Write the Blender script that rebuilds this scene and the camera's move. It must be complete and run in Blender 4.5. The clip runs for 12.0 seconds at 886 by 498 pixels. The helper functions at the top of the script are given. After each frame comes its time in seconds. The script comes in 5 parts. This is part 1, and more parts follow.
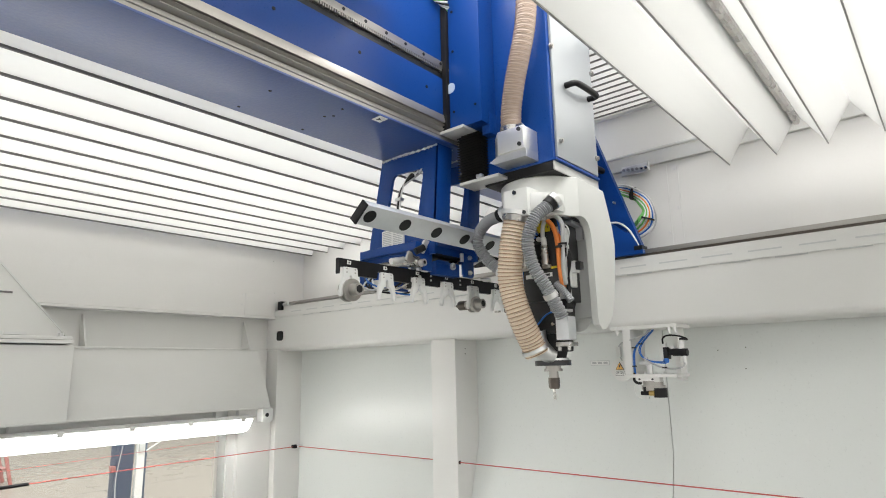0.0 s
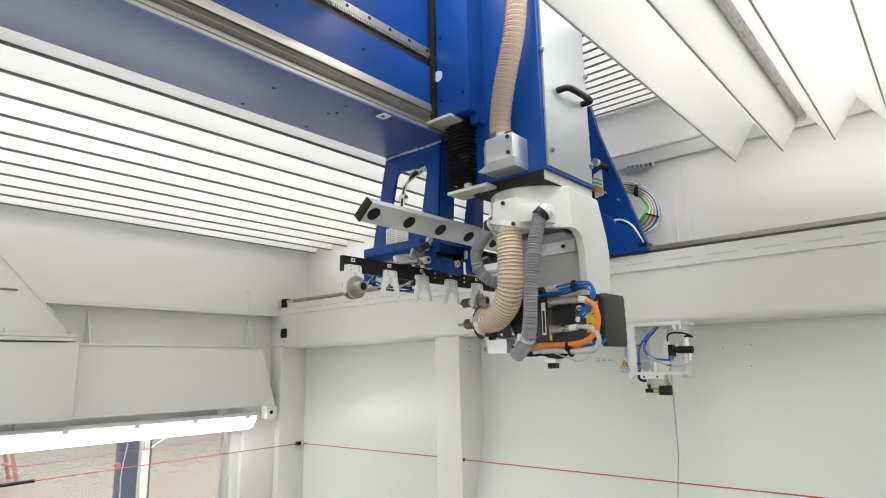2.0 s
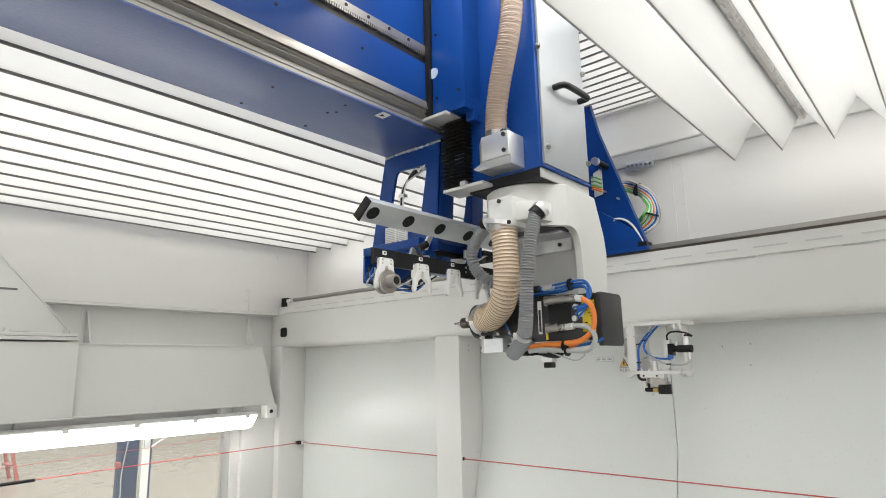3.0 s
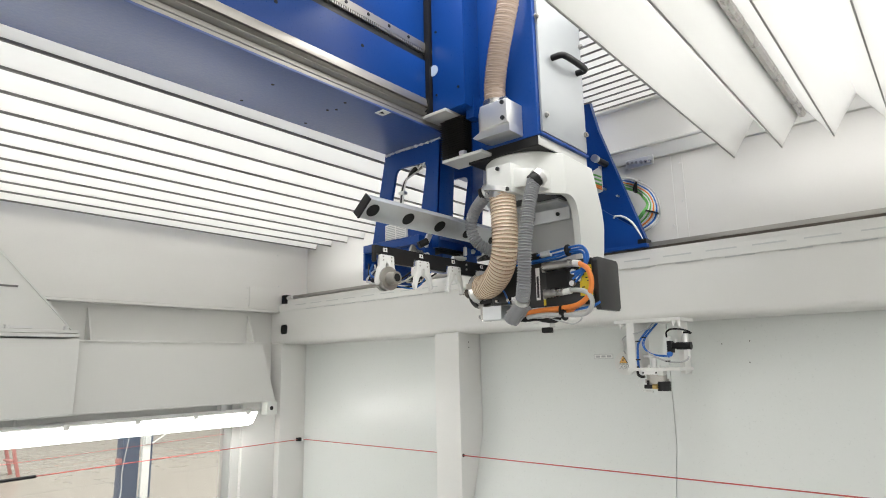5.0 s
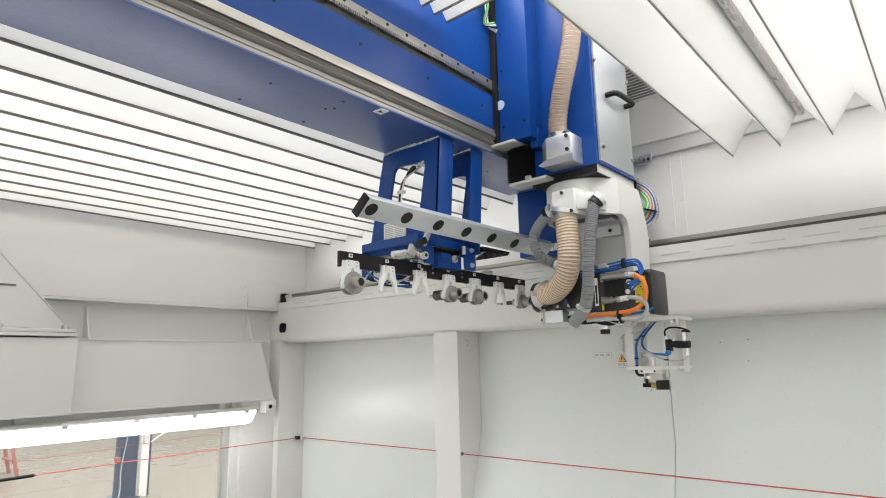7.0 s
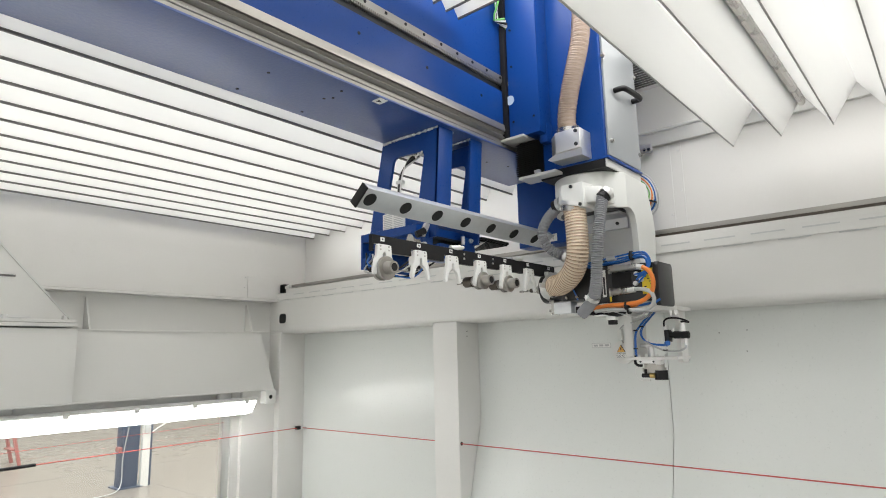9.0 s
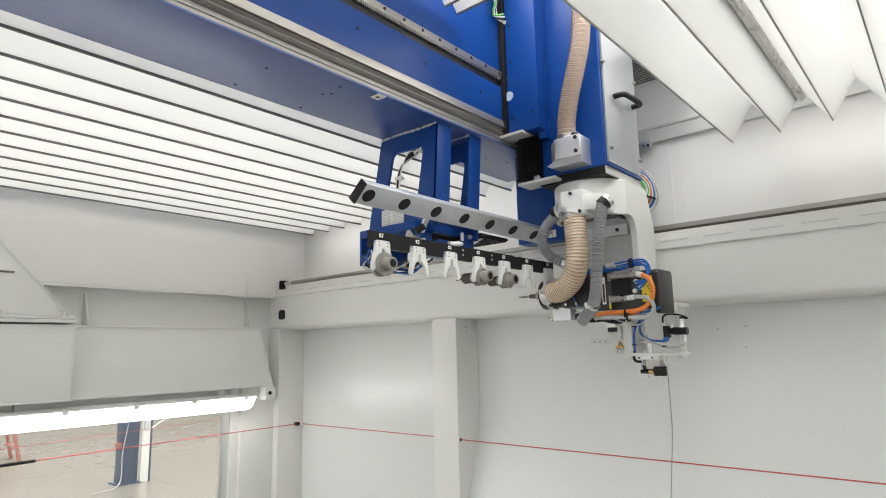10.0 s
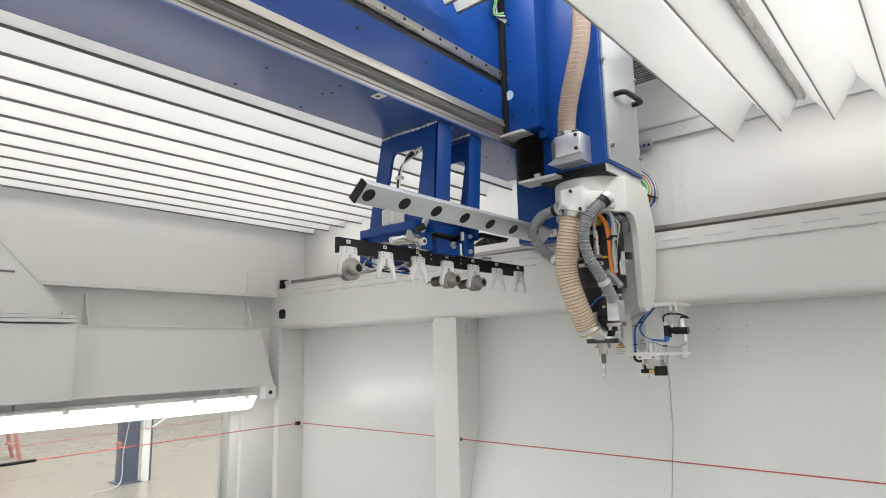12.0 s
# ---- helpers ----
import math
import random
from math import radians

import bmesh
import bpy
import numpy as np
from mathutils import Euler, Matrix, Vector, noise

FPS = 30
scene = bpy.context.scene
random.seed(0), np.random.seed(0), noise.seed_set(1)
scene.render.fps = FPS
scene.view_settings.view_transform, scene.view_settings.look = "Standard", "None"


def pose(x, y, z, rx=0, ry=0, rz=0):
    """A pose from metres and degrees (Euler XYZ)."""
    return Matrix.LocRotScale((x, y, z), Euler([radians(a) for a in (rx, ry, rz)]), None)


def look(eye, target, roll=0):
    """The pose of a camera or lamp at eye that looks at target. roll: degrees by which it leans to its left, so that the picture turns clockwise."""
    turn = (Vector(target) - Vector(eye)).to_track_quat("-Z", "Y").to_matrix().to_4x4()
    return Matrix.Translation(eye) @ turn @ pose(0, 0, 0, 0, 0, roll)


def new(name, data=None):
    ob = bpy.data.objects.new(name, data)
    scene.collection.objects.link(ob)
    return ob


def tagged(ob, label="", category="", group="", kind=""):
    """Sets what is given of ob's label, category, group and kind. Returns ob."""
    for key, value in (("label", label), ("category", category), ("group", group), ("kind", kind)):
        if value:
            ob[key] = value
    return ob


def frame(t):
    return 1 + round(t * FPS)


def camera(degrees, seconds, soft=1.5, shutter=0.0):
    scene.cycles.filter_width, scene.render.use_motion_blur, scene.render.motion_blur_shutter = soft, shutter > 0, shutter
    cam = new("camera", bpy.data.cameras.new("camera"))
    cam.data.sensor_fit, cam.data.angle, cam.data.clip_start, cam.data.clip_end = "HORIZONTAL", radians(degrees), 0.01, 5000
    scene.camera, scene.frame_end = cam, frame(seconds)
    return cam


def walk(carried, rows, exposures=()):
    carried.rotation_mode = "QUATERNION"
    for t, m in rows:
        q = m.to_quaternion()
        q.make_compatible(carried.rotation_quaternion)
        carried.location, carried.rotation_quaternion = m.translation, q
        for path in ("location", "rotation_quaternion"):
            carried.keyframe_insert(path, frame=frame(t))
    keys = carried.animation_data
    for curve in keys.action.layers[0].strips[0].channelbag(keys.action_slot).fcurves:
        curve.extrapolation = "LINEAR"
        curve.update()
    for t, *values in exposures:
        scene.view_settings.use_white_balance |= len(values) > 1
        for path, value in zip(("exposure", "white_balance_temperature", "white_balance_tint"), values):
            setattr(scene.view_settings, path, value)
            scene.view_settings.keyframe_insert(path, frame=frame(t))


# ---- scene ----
from collections import defaultdict


def view(x, y, z, turn, up, lean):
    """A camera pose from a place, the turn to the left of +y, the tilt up and the lean to the right, in degrees."""
    a, b = radians(turn), radians(up)
    way = Vector((-math.sin(a) * math.cos(b), math.cos(a) * math.cos(b), math.sin(b)))
    eye = Vector((x, y, z))
    return look(eye, eye + way, -lean)


cam = camera(73.14, 12.0, soft=1.0)
walk(cam, [
    (0.0, view(-0.0023, -0.0181, 1.6425, 40.305, 11.507, 1.173)),
    (0.5, view(-0.0024, -0.0123, 1.6431, 40.437, 11.466, 1.165)),
    (1.0, view(-0.0036, -0.0119, 1.6442, 40.569, 11.443, 1.117)),
    (1.5, view(-0.0071, -0.0147, 1.6440, 40.626, 11.318, 1.160)),
    (2.0, view(-0.0081, -0.0154, 1.6442, 40.649, 11.247, 1.163)),
    (2.5, view(-0.0075, -0.0139, 1.6447, 40.683, 11.196, 1.168)),
    (3.0, view(-0.0058, -0.0124, 1.6451, 40.670, 11.150, 1.199)),
    (5.0, view(-0.0009, -0.0154, 1.6444, 40.697, 10.882, 1.171)),
    (5.5, view(-0.0005, -0.0168, 1.6474, 40.627, 10.853, 1.193)),
    (6.0, view(-0.0006, -0.0178, 1.6489, 40.645, 10.758, 1.212)),
    (6.5, view(-0.0009, -0.0157, 1.6497, 40.627, 10.725, 1.175)),
    (7.0, view(-0.0011, -0.0130, 1.6499, 40.588, 10.665, 1.231)),
    (9.0, view(0.0007, -0.0061, 1.6465, 40.643, 9.831, 1.214)),
    (9.5, view(0.0010, -0.0052, 1.6455, 40.670, 9.660, 1.178)),
    (10.0, view(0.0018, -0.0031, 1.6462, 40.601, 9.471, 1.220)),
    (10.5, view(0.0026, -0.0013, 1.6467, 40.638, 9.403, 1.203)),
    (11.0, view(0.0027, 0.0009, 1.6472, 40.592, 9.392, 1.210)),
    (11.5, view(0.0015, 0.0009, 1.6481, 40.642, 9.385, 1.195)),
    (12.0, view(0.0004, 0.0003, 1.6491, 40.657, 9.380, 1.223)),
], exposures=[(0.0, 0.32), (7.0, 0.31), (9.0, 0.22), (12.0, 0.18)])

# ---- light: the lit hall round the machine, its ceiling lamps, and the tube over the window ----
world = bpy.data.worlds.new("hall_air")
world.use_nodes = True
world.node_tree.nodes["Background"].inputs[0].default_value = (1.0, 0.985, 0.955, 1)
world.node_tree.nodes["Background"].inputs[1].default_value = 1.52
scene.world = world


def hall_lamp(x, y, z, sx, sy, watts):
    lamp = bpy.data.lights.new("hall_lamp", "AREA")
    lamp.shape, lamp.size, lamp.size_y, lamp.energy = "RECTANGLE", sx, sy, watts
    lamp.color = (1.0, 0.99, 0.97)
    ob = new("hall_lamp", lamp)
    ob.matrix_basis = pose(x, y, z)
    return ob


hall_lamp(-3.0, 0.9, 6.2, 5.0, 7.0, 660)
hall_lamp(1.2, 0.9, 6.2, 3.0, 7.0, 350)
hall_lamp(-9.0, 3.0, 6.2, 5.0, 8.0, 560)


# ---- materials ----
def material(name, color, rough=0.5, metal=0.0, grain=0.06, scale=40.0, bump=0.0, wear=0.0, wear_color=(0.5, 0.5, 0.5), big=2.0, spec=0.5):
    m = bpy.data.materials.new(name)
    m.use_nodes = True
    nt = m.node_tree
    bsdf = nt.nodes["Principled BSDF"]
    co = nt.nodes.new("ShaderNodeTexCoord")
    n1 = nt.nodes.new("ShaderNodeTexNoise")
    n1.inputs["Scale"].default_value, n1.inputs["Detail"].default_value = scale, 6
    n2 = nt.nodes.new("ShaderNodeTexNoise")
    n2.inputs["Scale"].default_value, n2.inputs["Detail"].default_value = big, 3
    nt.links.new(co.outputs["Object"], n1.inputs["Vector"])
    nt.links.new(co.outputs["Object"], n2.inputs["Vector"])
    ramp = nt.nodes.new("ShaderNodeMix")
    ramp.data_type = "RGBA"
    lo = tuple(c * (1 - grain) for c in color)
    hi = tuple(min(1, c * (1 + grain)) for c in color)
    ramp.inputs["A"].default_value, ramp.inputs["B"].default_value = (*lo, 1), (*hi, 1)
    add = nt.nodes.new("ShaderNodeMath")
    add.operation = "ADD"
    half = nt.nodes.new("ShaderNodeMath")
    half.operation = "MULTIPLY"
    half.inputs[1].default_value = 0.5
    nt.links.new(n1.outputs["Fac"], add.inputs[0])
    nt.links.new(n2.outputs["Fac"], add.inputs[1])
    nt.links.new(add.outputs[0], half.inputs[0])
    nt.links.new(half.outputs[0], ramp.inputs["Factor"])
    last = ramp.outputs["Result"]
    if wear:
        n3 = nt.nodes.new("ShaderNodeTexNoise")
        n3.inputs["Scale"].default_value, n3.inputs["Detail"].default_value = 7.0, 9
        n3.inputs["Roughness"].default_value = 0.7
        nt.links.new(co.outputs["Object"], n3.inputs["Vector"])
        cut = nt.nodes.new("ShaderNodeMapRange")
        cut.inputs["From Min"].default_value, cut.inputs["From Max"].default_value = 0.62, 0.72
        cut.inputs["To Max"].default_value = wear
        nt.links.new(n3.outputs["Fac"], cut.inputs["Value"])
        mix = nt.nodes.new("ShaderNodeMix")
        mix.data_type = "RGBA"
        mix.inputs["B"].default_value = (*wear_color, 1)
        nt.links.new(cut.outputs["Result"], mix.inputs["Factor"])
        nt.links.new(last, mix.inputs["A"])
        last = mix.outputs["Result"]
    nt.links.new(last, bsdf.inputs["Base Color"])
    rr = nt.nodes.new("ShaderNodeMapRange")
    rr.inputs["To Min"].default_value, rr.inputs["To Max"].default_value = max(0.03, rough - 0.08), min(1, rough + 0.08)
    nt.links.new(n1.outputs["Fac"], rr.inputs["Value"])
    nt.links.new(rr.outputs["Result"], bsdf.inputs["Roughness"])
    bsdf.inputs["Metallic"].default_value = metal
    bsdf.inputs["Specular IOR Level"].default_value = spec
    if bump:
        b = nt.nodes.new("ShaderNodeBump")
        b.inputs["Strength"].default_value, b.inputs["Distance"].default_value = bump, 0.002
        nt.links.new(n1.outputs["Fac"], b.inputs["Height"])
        nt.links.new(b.outputs["Normal"], bsdf.inputs["Normal"])
    return m


GREY = material("grey_paint", (0.722, 0.718, 0.695), 0.36, grain=0.025, scale=120, bump=0.10, wear=0.10, wear_color=(0.5, 0.5, 0.48))
GREY2 = material("wall_sheet_paint", (0.722, 0.712, 0.690), 0.45, grain=0.03, scale=90, bump=0.06, wear=0.10, wear_color=(0.52, 0.51, 0.49))
BOUNCE = material("bounce_sheet_paint", (0.40, 0.41, 0.40), 0.5, grain=0.06, scale=30, wear=0.2, wear_color=(0.38, 0.38, 0.37))
PANEL = material("panel_paint", (0.70, 0.722, 0.700), 0.30, grain=0.03, scale=70, bump=0.05, big=0.9, wear=0.12, wear_color=(0.54, 0.55, 0.53))
BLUETEX = material("textured_blue_paint", (0.007, 0.050, 0.24), 0.42, grain=0.12, scale=75, bump=0.6, big=3.0, spec=0.6, wear=0.12, wear_color=(0.05, 0.11, 0.32))
BLUE = material("blue_paint", (0.005, 0.048, 0.235), 0.30, grain=0.10, scale=140, bump=0.22, big=3.0, spec=0.30, wear=0.10, wear_color=(0.03, 0.09, 0.32))
lacquer = BLUETEX.node_tree.nodes["Principled BSDF"].inputs
lacquer["Coat Weight"].default_value, lacquer["Coat Roughness"].default_value, lacquer["Coat IOR"].default_value = 1.0, 0.38, 1.5
STEEL = material("ground_steel", (0.42, 0.41, 0.39), 0.28, metal=1.0, grain=0.10, scale=14, big=5)
PROFILE = material("mill_aluminium_profile", (0.60, 0.60, 0.58), 0.35, metal=0.2, grain=0.04, scale=30)
RAILS = material("rail_cover_steel", (0.44, 0.42, 0.385), 0.34, metal=0.8, grain=0.06, scale=9, big=2)
RACKS = material("oiled_rack_steel", (0.10, 0.085, 0.07), 0.4, metal=0.6, grain=0.15, scale=30)
RAILB = material("oiled_rail_steel", (0.36, 0.35, 0.32), 0.40, metal=0.55, grain=0.08, scale=9, big=2)
ALU = material("aluminium", (0.72, 0.72, 0.71), 0.36, metal=0.85, grain=0.06, scale=150, big=8)
BRUSH = material("galvanised_bar", (0.66, 0.68, 0.70), 0.40, metal=0.75, grain=0.16, scale=30, big=9)
WHITE = material("white_cast_paint", (0.68, 0.69, 0.665), 0.36, grain=0.025, scale=110, bump=0.06)
PLATE = material("grey_cover_plate", (0.36, 0.38, 0.395), 0.38, metal=0.45, grain=0.05, scale=60, wear=0.15, wear_color=(0.45, 0.48, 0.52))
# plain grey for small parts; inside the fork arm it carries the shade
INNER = material("grey_paint_and_inner_shade", (0.56, 0.57, 0.565), 0.5, grain=0.05, scale=60)
BLACK = material("black_plastic", (0.012, 0.012, 0.013), 0.42, grain=0.25, scale=80, spec=0.25)
DARK = material("dark_anodised", (0.032, 0.033, 0.035), 0.36, metal=0.3, grain=0.2, scale=120)
RUBBER = material("black_bellows", (0.016, 0.015, 0.014), 0.5, grain=0.3, scale=60, spec=0.3)
GREYHOSE = material("grey_hose", (0.30, 0.31, 0.325), 0.36, grain=0.1, scale=80)
FORK = material("white_nylon", (0.68, 0.685, 0.67), 0.42, grain=0.03, scale=60)
ORANGE = material("orange_cable", (0.80, 0.24, 0.045), 0.45, grain=0.08)
BLUEC = material("blue_cable", (0.015, 0.13, 0.48), 0.4, grain=0.1)
GREEN = material("green_cable", (0.16, 0.48, 0.12), 0.45, grain=0.1)
GREYC = material("grey_cable", (0.45, 0.46, 0.46), 0.45, grain=0.08)
WHITEC = material("white_cable", (0.75, 0.76, 0.74), 0.45, grain=0.06)
YELLOW = material("yellow_sticker", (0.80, 0.62, 0.03), 0.5, grain=0.08)
AMBER = material("amber_triangle", (0.85, 0.50, 0.14), 0.5, grain=0.06)
PAPER = material("label_paper", (0.78, 0.78, 0.76), 0.55, grain=0.03)
INK = material("dark_ink", (0.03, 0.03, 0.035), 0.6, grain=0.1)
RED = material("red_rope", (0.50, 0.08, 0.07), 0.5, grain=0.12)
# red with the haze of the window glass mixed into its colour
REDM = material("hazed_red_paint", (0.33, 0.13, 0.115), 0.45, grain=0.1)
NAVY = material("navy_post_paint", (0.06, 0.08, 0.13), 0.45, grain=0.15, scale=30)
SEAM2 = material("pale_hem", (0.36, 0.355, 0.34), 0.5, grain=0.1)
SEAM = material("seam_strip", (0.16, 0.155, 0.15), 0.5, grain=0.15)
TOOLST = material("tool_steel", (0.37, 0.355, 0.33), 0.34, metal=0.8, grain=0.1, scale=30)
BRASS = material("brass", (0.62, 0.44, 0.16), 0.35, metal=1.0, grain=0.1)
FLOOR = material("polished_concrete", (0.225, 0.205, 0.178), 0.24, grain=0.12, scale=3, big=0.4, wear=0.25, wear_color=(0.235, 0.21, 0.18))
HALLW = material("hall_wall", (0.50, 0.47, 0.43), 0.7, grain=0.05, scale=4)


def cloth(name, color, through_share, rough=0.6):
    m = bpy.data.materials.new(name)
    m.use_nodes = True
    nt = m.node_tree
    out = nt.nodes["Material Output"]
    bsdf = nt.nodes["Principled BSDF"]
    bsdf.inputs["Roughness"].default_value = rough
    no = nt.nodes.new("ShaderNodeTexNoise")
    no.inputs["Scale"].default_value = 3.0
    mix = nt.nodes.new("ShaderNodeMix")
    mix.data_type = "RGBA"
    mix.inputs["A"].default_value = (*[c * 0.96 for c in color], 1)
    mix.inputs["B"].default_value = (*color, 1)
    nt.links.new(no.outputs["Fac"], mix.inputs["Factor"])
    nt.links.new(mix.outputs["Result"], bsdf.inputs["Base Color"])
    tr = nt.nodes.new("ShaderNodeBsdfTranslucent")
    nt.links.new(mix.outputs["Result"], tr.inputs["Color"])
    ms = nt.nodes.new("ShaderNodeMixShader")
    ms.inputs[0].default_value = through_share
    nt.links.new(bsdf.outputs[0], ms.inputs[1])
    nt.links.new(tr.outputs[0], ms.inputs[2])
    nt.links.new(ms.outputs[0], out.inputs["Surface"])
    return m


CLOTH = cloth("white_roof_cloth", (0.86, 0.86, 0.85), 0.46)
BEIGE = cloth("beige_hose_wall", (0.92, 0.80, 0.64), 0.40, 0.22)
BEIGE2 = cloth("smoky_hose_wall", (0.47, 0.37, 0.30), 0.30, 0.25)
BRONZE = material("smoky_hose_wire", (0.36, 0.26, 0.19), 0.35, grain=0.1)
WIRE = material("hose_wire", (0.42, 0.28, 0.17), 0.35, grain=0.1)


def glow(name, color, strength):
    m = bpy.data.materials.new(name)
    m.use_nodes = True
    b = m.node_tree.nodes["Principled BSDF"]
    b.inputs["Base Color"].default_value = (0.9, 0.9, 0.9, 1)
    b.inputs["Emission Color"].default_value = (*color, 1)
    b.inputs["Emission Strength"].default_value = strength
    return m


CAPP = material("pale_blue_cap", (0.42, 0.50, 0.62), 0.5)
TUBE = glow("lit_tube_cover", (1.0, 0.99, 0.96), 14.0)


def clear(name, rough=0.02, tint=(0.97, 0.98, 0.97)):
    m = bpy.data.materials.new(name)
    m.use_nodes = True
    nt = m.node_tree
    out = nt.nodes["Material Output"]
    nt.nodes.remove(nt.nodes["Principled BSDF"])
    tp = nt.nodes.new("ShaderNodeBsdfTransparent")
    tp.inputs["Color"].default_value = (*tint, 1)
    gl = nt.nodes.new("ShaderNodeBsdfGlossy")
    gl.inputs["Roughness"].default_value = rough
    fr = nt.nodes.new("ShaderNodeFresnel")
    fr.inputs["IOR"].default_value = 1.45
    ms = nt.nodes.new("ShaderNodeMixShader")
    nt.links.new(fr.outputs[0], ms.inputs[0])
    nt.links.new(tp.outputs[0], ms.inputs[1])
    nt.links.new(gl.outputs[0], ms.inputs[2])
    nt.links.new(ms.outputs[0], out.inputs["Surface"])
    return m


GLASS = clear("window_glass")

# ---- mesh helpers ----
REST = {}


def box(bm, x0, y0, z0, x1, y1, z1, bevel=0.0, m=None):
    r = bmesh.ops.create_cube(bm, size=1.0)["verts"]
    t = Matrix.Translation(((x0 + x1) / 2, (y0 + y1) / 2, (z0 + z1) / 2)) @ Matrix.Diagonal((abs(x1 - x0), abs(y1 - y0), abs(z1 - z0), 1))
    bmesh.ops.transform(bm, matrix=t, verts=r)
    if bevel:
        es = list({e for v in r for e in v.link_edges})
        out = bmesh.ops.bevel(bm, geom=es, offset=bevel, segments=2, profile=0.7, affect="EDGES", clamp_overlap=True)
        r = list({v for f in out["faces"] for v in f.verts} | {v for v in r if v.is_valid})
    if m is not None:
        bmesh.ops.transform(bm, matrix=m, verts=r)
    return bm


def cyl(bm, p0, p1, r0, r1=None, seg=20, caps=True):
    p0, p1 = Vector(p0), Vector(p1)
    d = p1 - p0
    t = Matrix.Translation((p0 + p1) / 2) @ d.to_track_quat("Z", "Y").to_matrix().to_4x4()
    bmesh.ops.create_cone(bm, cap_ends=caps, segments=seg, radius1=r0, radius2=r0 if r1 is None else r1, depth=d.length, matrix=t)
    return bm


def prism(bm, poly, axis, a, b):
    """A straight prism over a polygon in the two other axes, from a to b along the axis."""
    def at(p, c):
        return {"x": (c, p[0], p[1]), "y": (p[0], c, p[1]), "z": (p[0], p[1], c)}[axis]
    lo = [bm.verts.new(at(p, a)) for p in poly]
    hi = [bm.verts.new(at(p, b)) for p in poly]
    bm.faces.new(lo), bm.faces.new(hi[::-1])
    for i in range(len(poly)):
        j = (i + 1) % len(poly)
        bm.faces.new((lo[i], hi[i], hi[j], lo[j]))
    bmesh.ops.recalc_face_normals(bm, faces=bm.faces)
    return bm


def soften(bm, width, angle=30, segments=2):
    """Bevel the sharp edges."""
    es = [e for e in bm.edges if len(e.link_faces) == 2 and e.calc_face_angle(0) > radians(angle)]
    bmesh.ops.bevel(bm, geom=es, offset=width, segments=segments, profile=0.6, affect="EDGES", clamp_overlap=True)
    return bm


def curve_points(ps, n):
    """n points at even steps along a smooth line through ps."""
    ps = [Vector(p) for p in ps]
    q = [ps[0] * 2 - ps[1]] + ps + [ps[-1] * 2 - ps[-2]]
    fine = []
    for i in range(1, len(q) - 2):
        for k in range(16):
            u = k / 16
            fine.append(0.5 * (2 * q[i] + (q[i + 1] - q[i - 1]) * u + (2 * q[i - 1] - 5 * q[i] + 4 * q[i + 1] - q[i + 2]) * u * u
                               + (3 * q[i] - q[i - 1] - 3 * q[i + 1] + q[i + 2]) * u ** 3))
    fine.append(ps[-1])
    run = [0.0]
    for a, b in zip(fine, fine[1:]):
        run.append(run[-1] + (b - a).length)
    out, j = [], 0
    for k in range(n):
        d = run[-1] * k / (n - 1)
        while j < len(run) - 2 and run[j + 1] < d:
            j += 1
        u = (d - run[j]) / max(1e-9, run[j + 1] - run[j])
        out.append(fine[j].lerp(fine[j + 1], min(1, max(0, u))))
    return out


def sweep(bm, ps, radius, n=24, seg=10):
    """A round cable through ps; radius is a number or a function of the step."""
    pts = curve_points(ps, n)
    rings = []
    side = None
    for i, p in enumerate(pts):
        d = (pts[min(n - 1, i + 1)] - pts[max(0, i - 1)]).normalized()
        if side is None:
            side = d.orthogonal().normalized()
        side = (side - d * side.dot(d)).normalized()
        up = d.cross(side)
        r = radius(i) if callable(radius) else radius
        rings.append([bm.verts.new(p + (side * math.cos(2 * math.pi * k / seg) + up * math.sin(2 * math.pi * k / seg)) * r) for k in range(seg)])
    for a, b in zip(rings, rings[1:]):
        for k in range(seg):
            f = bm.faces.new((a[k], a[(k + 1) % seg], b[(k + 1) % seg], b[k]))
            f.smooth = True
    bm.faces.new(rings[0][::-1]), bm.faces.new(rings[-1])
    return bm


def mesh_of(name, bm, mat, smooth_angle=35):
    me = bpy.data.meshes.new(name)
    bmesh.ops.recalc_face_normals(bm, faces=bm.faces)
    for f in bm.faces:
        f.smooth = True
    for e in bm.edges:
        if len(e.link_faces) != 2 or e.calc_face_angle(0) > radians(smooth_angle):
            e.smooth = False
    bm.to_mesh(me)
    bm.free()
    if mat is not None:
        me.materials.append(mat)
    return me


def thing(name, label, category, base, group=""):
    """An empty at the base of a thing."""
    ob = tagged(new(name), label, category, group)
    ob.empty_display_size = 0.05
    REST[ob] = base if isinstance(base, Matrix) else Matrix.Translation(base)
    ob.matrix_basis = REST[ob]
    return ob


def part(name, bm, mat, parent, label="", at=None):
    """One mesh, given in world places at rest, under a thing or a part. at: its own rest pose, if it turns on its own."""
    rest = REST[parent] if at is None else (at if isinstance(at, Matrix) else Matrix.Translation(at))
    bm.transform(rest.inverted())
    ob = new(name, mesh_of(name, bm, mat))
    ob.parent = parent
    ob.matrix_basis = REST[parent].inverted() @ rest
    REST[ob] = rest
    return tagged(ob, label)


def piece(name, mesh, parent, m):
    """Another object on a shared mesh, at the world rest pose m."""
    ob = new(name, mesh)
    ob.parent = parent
    ob.matrix_basis = REST[parent].inverted() @ m
    REST[ob] = m
    return ob


def setting(name, bm, mat, label, category):
    ob = new(name, mesh_of(name, bm, mat))
    REST[ob] = Matrix()
    return tagged(ob, label, category, kind="structure")


def B():
    return bmesh.new()


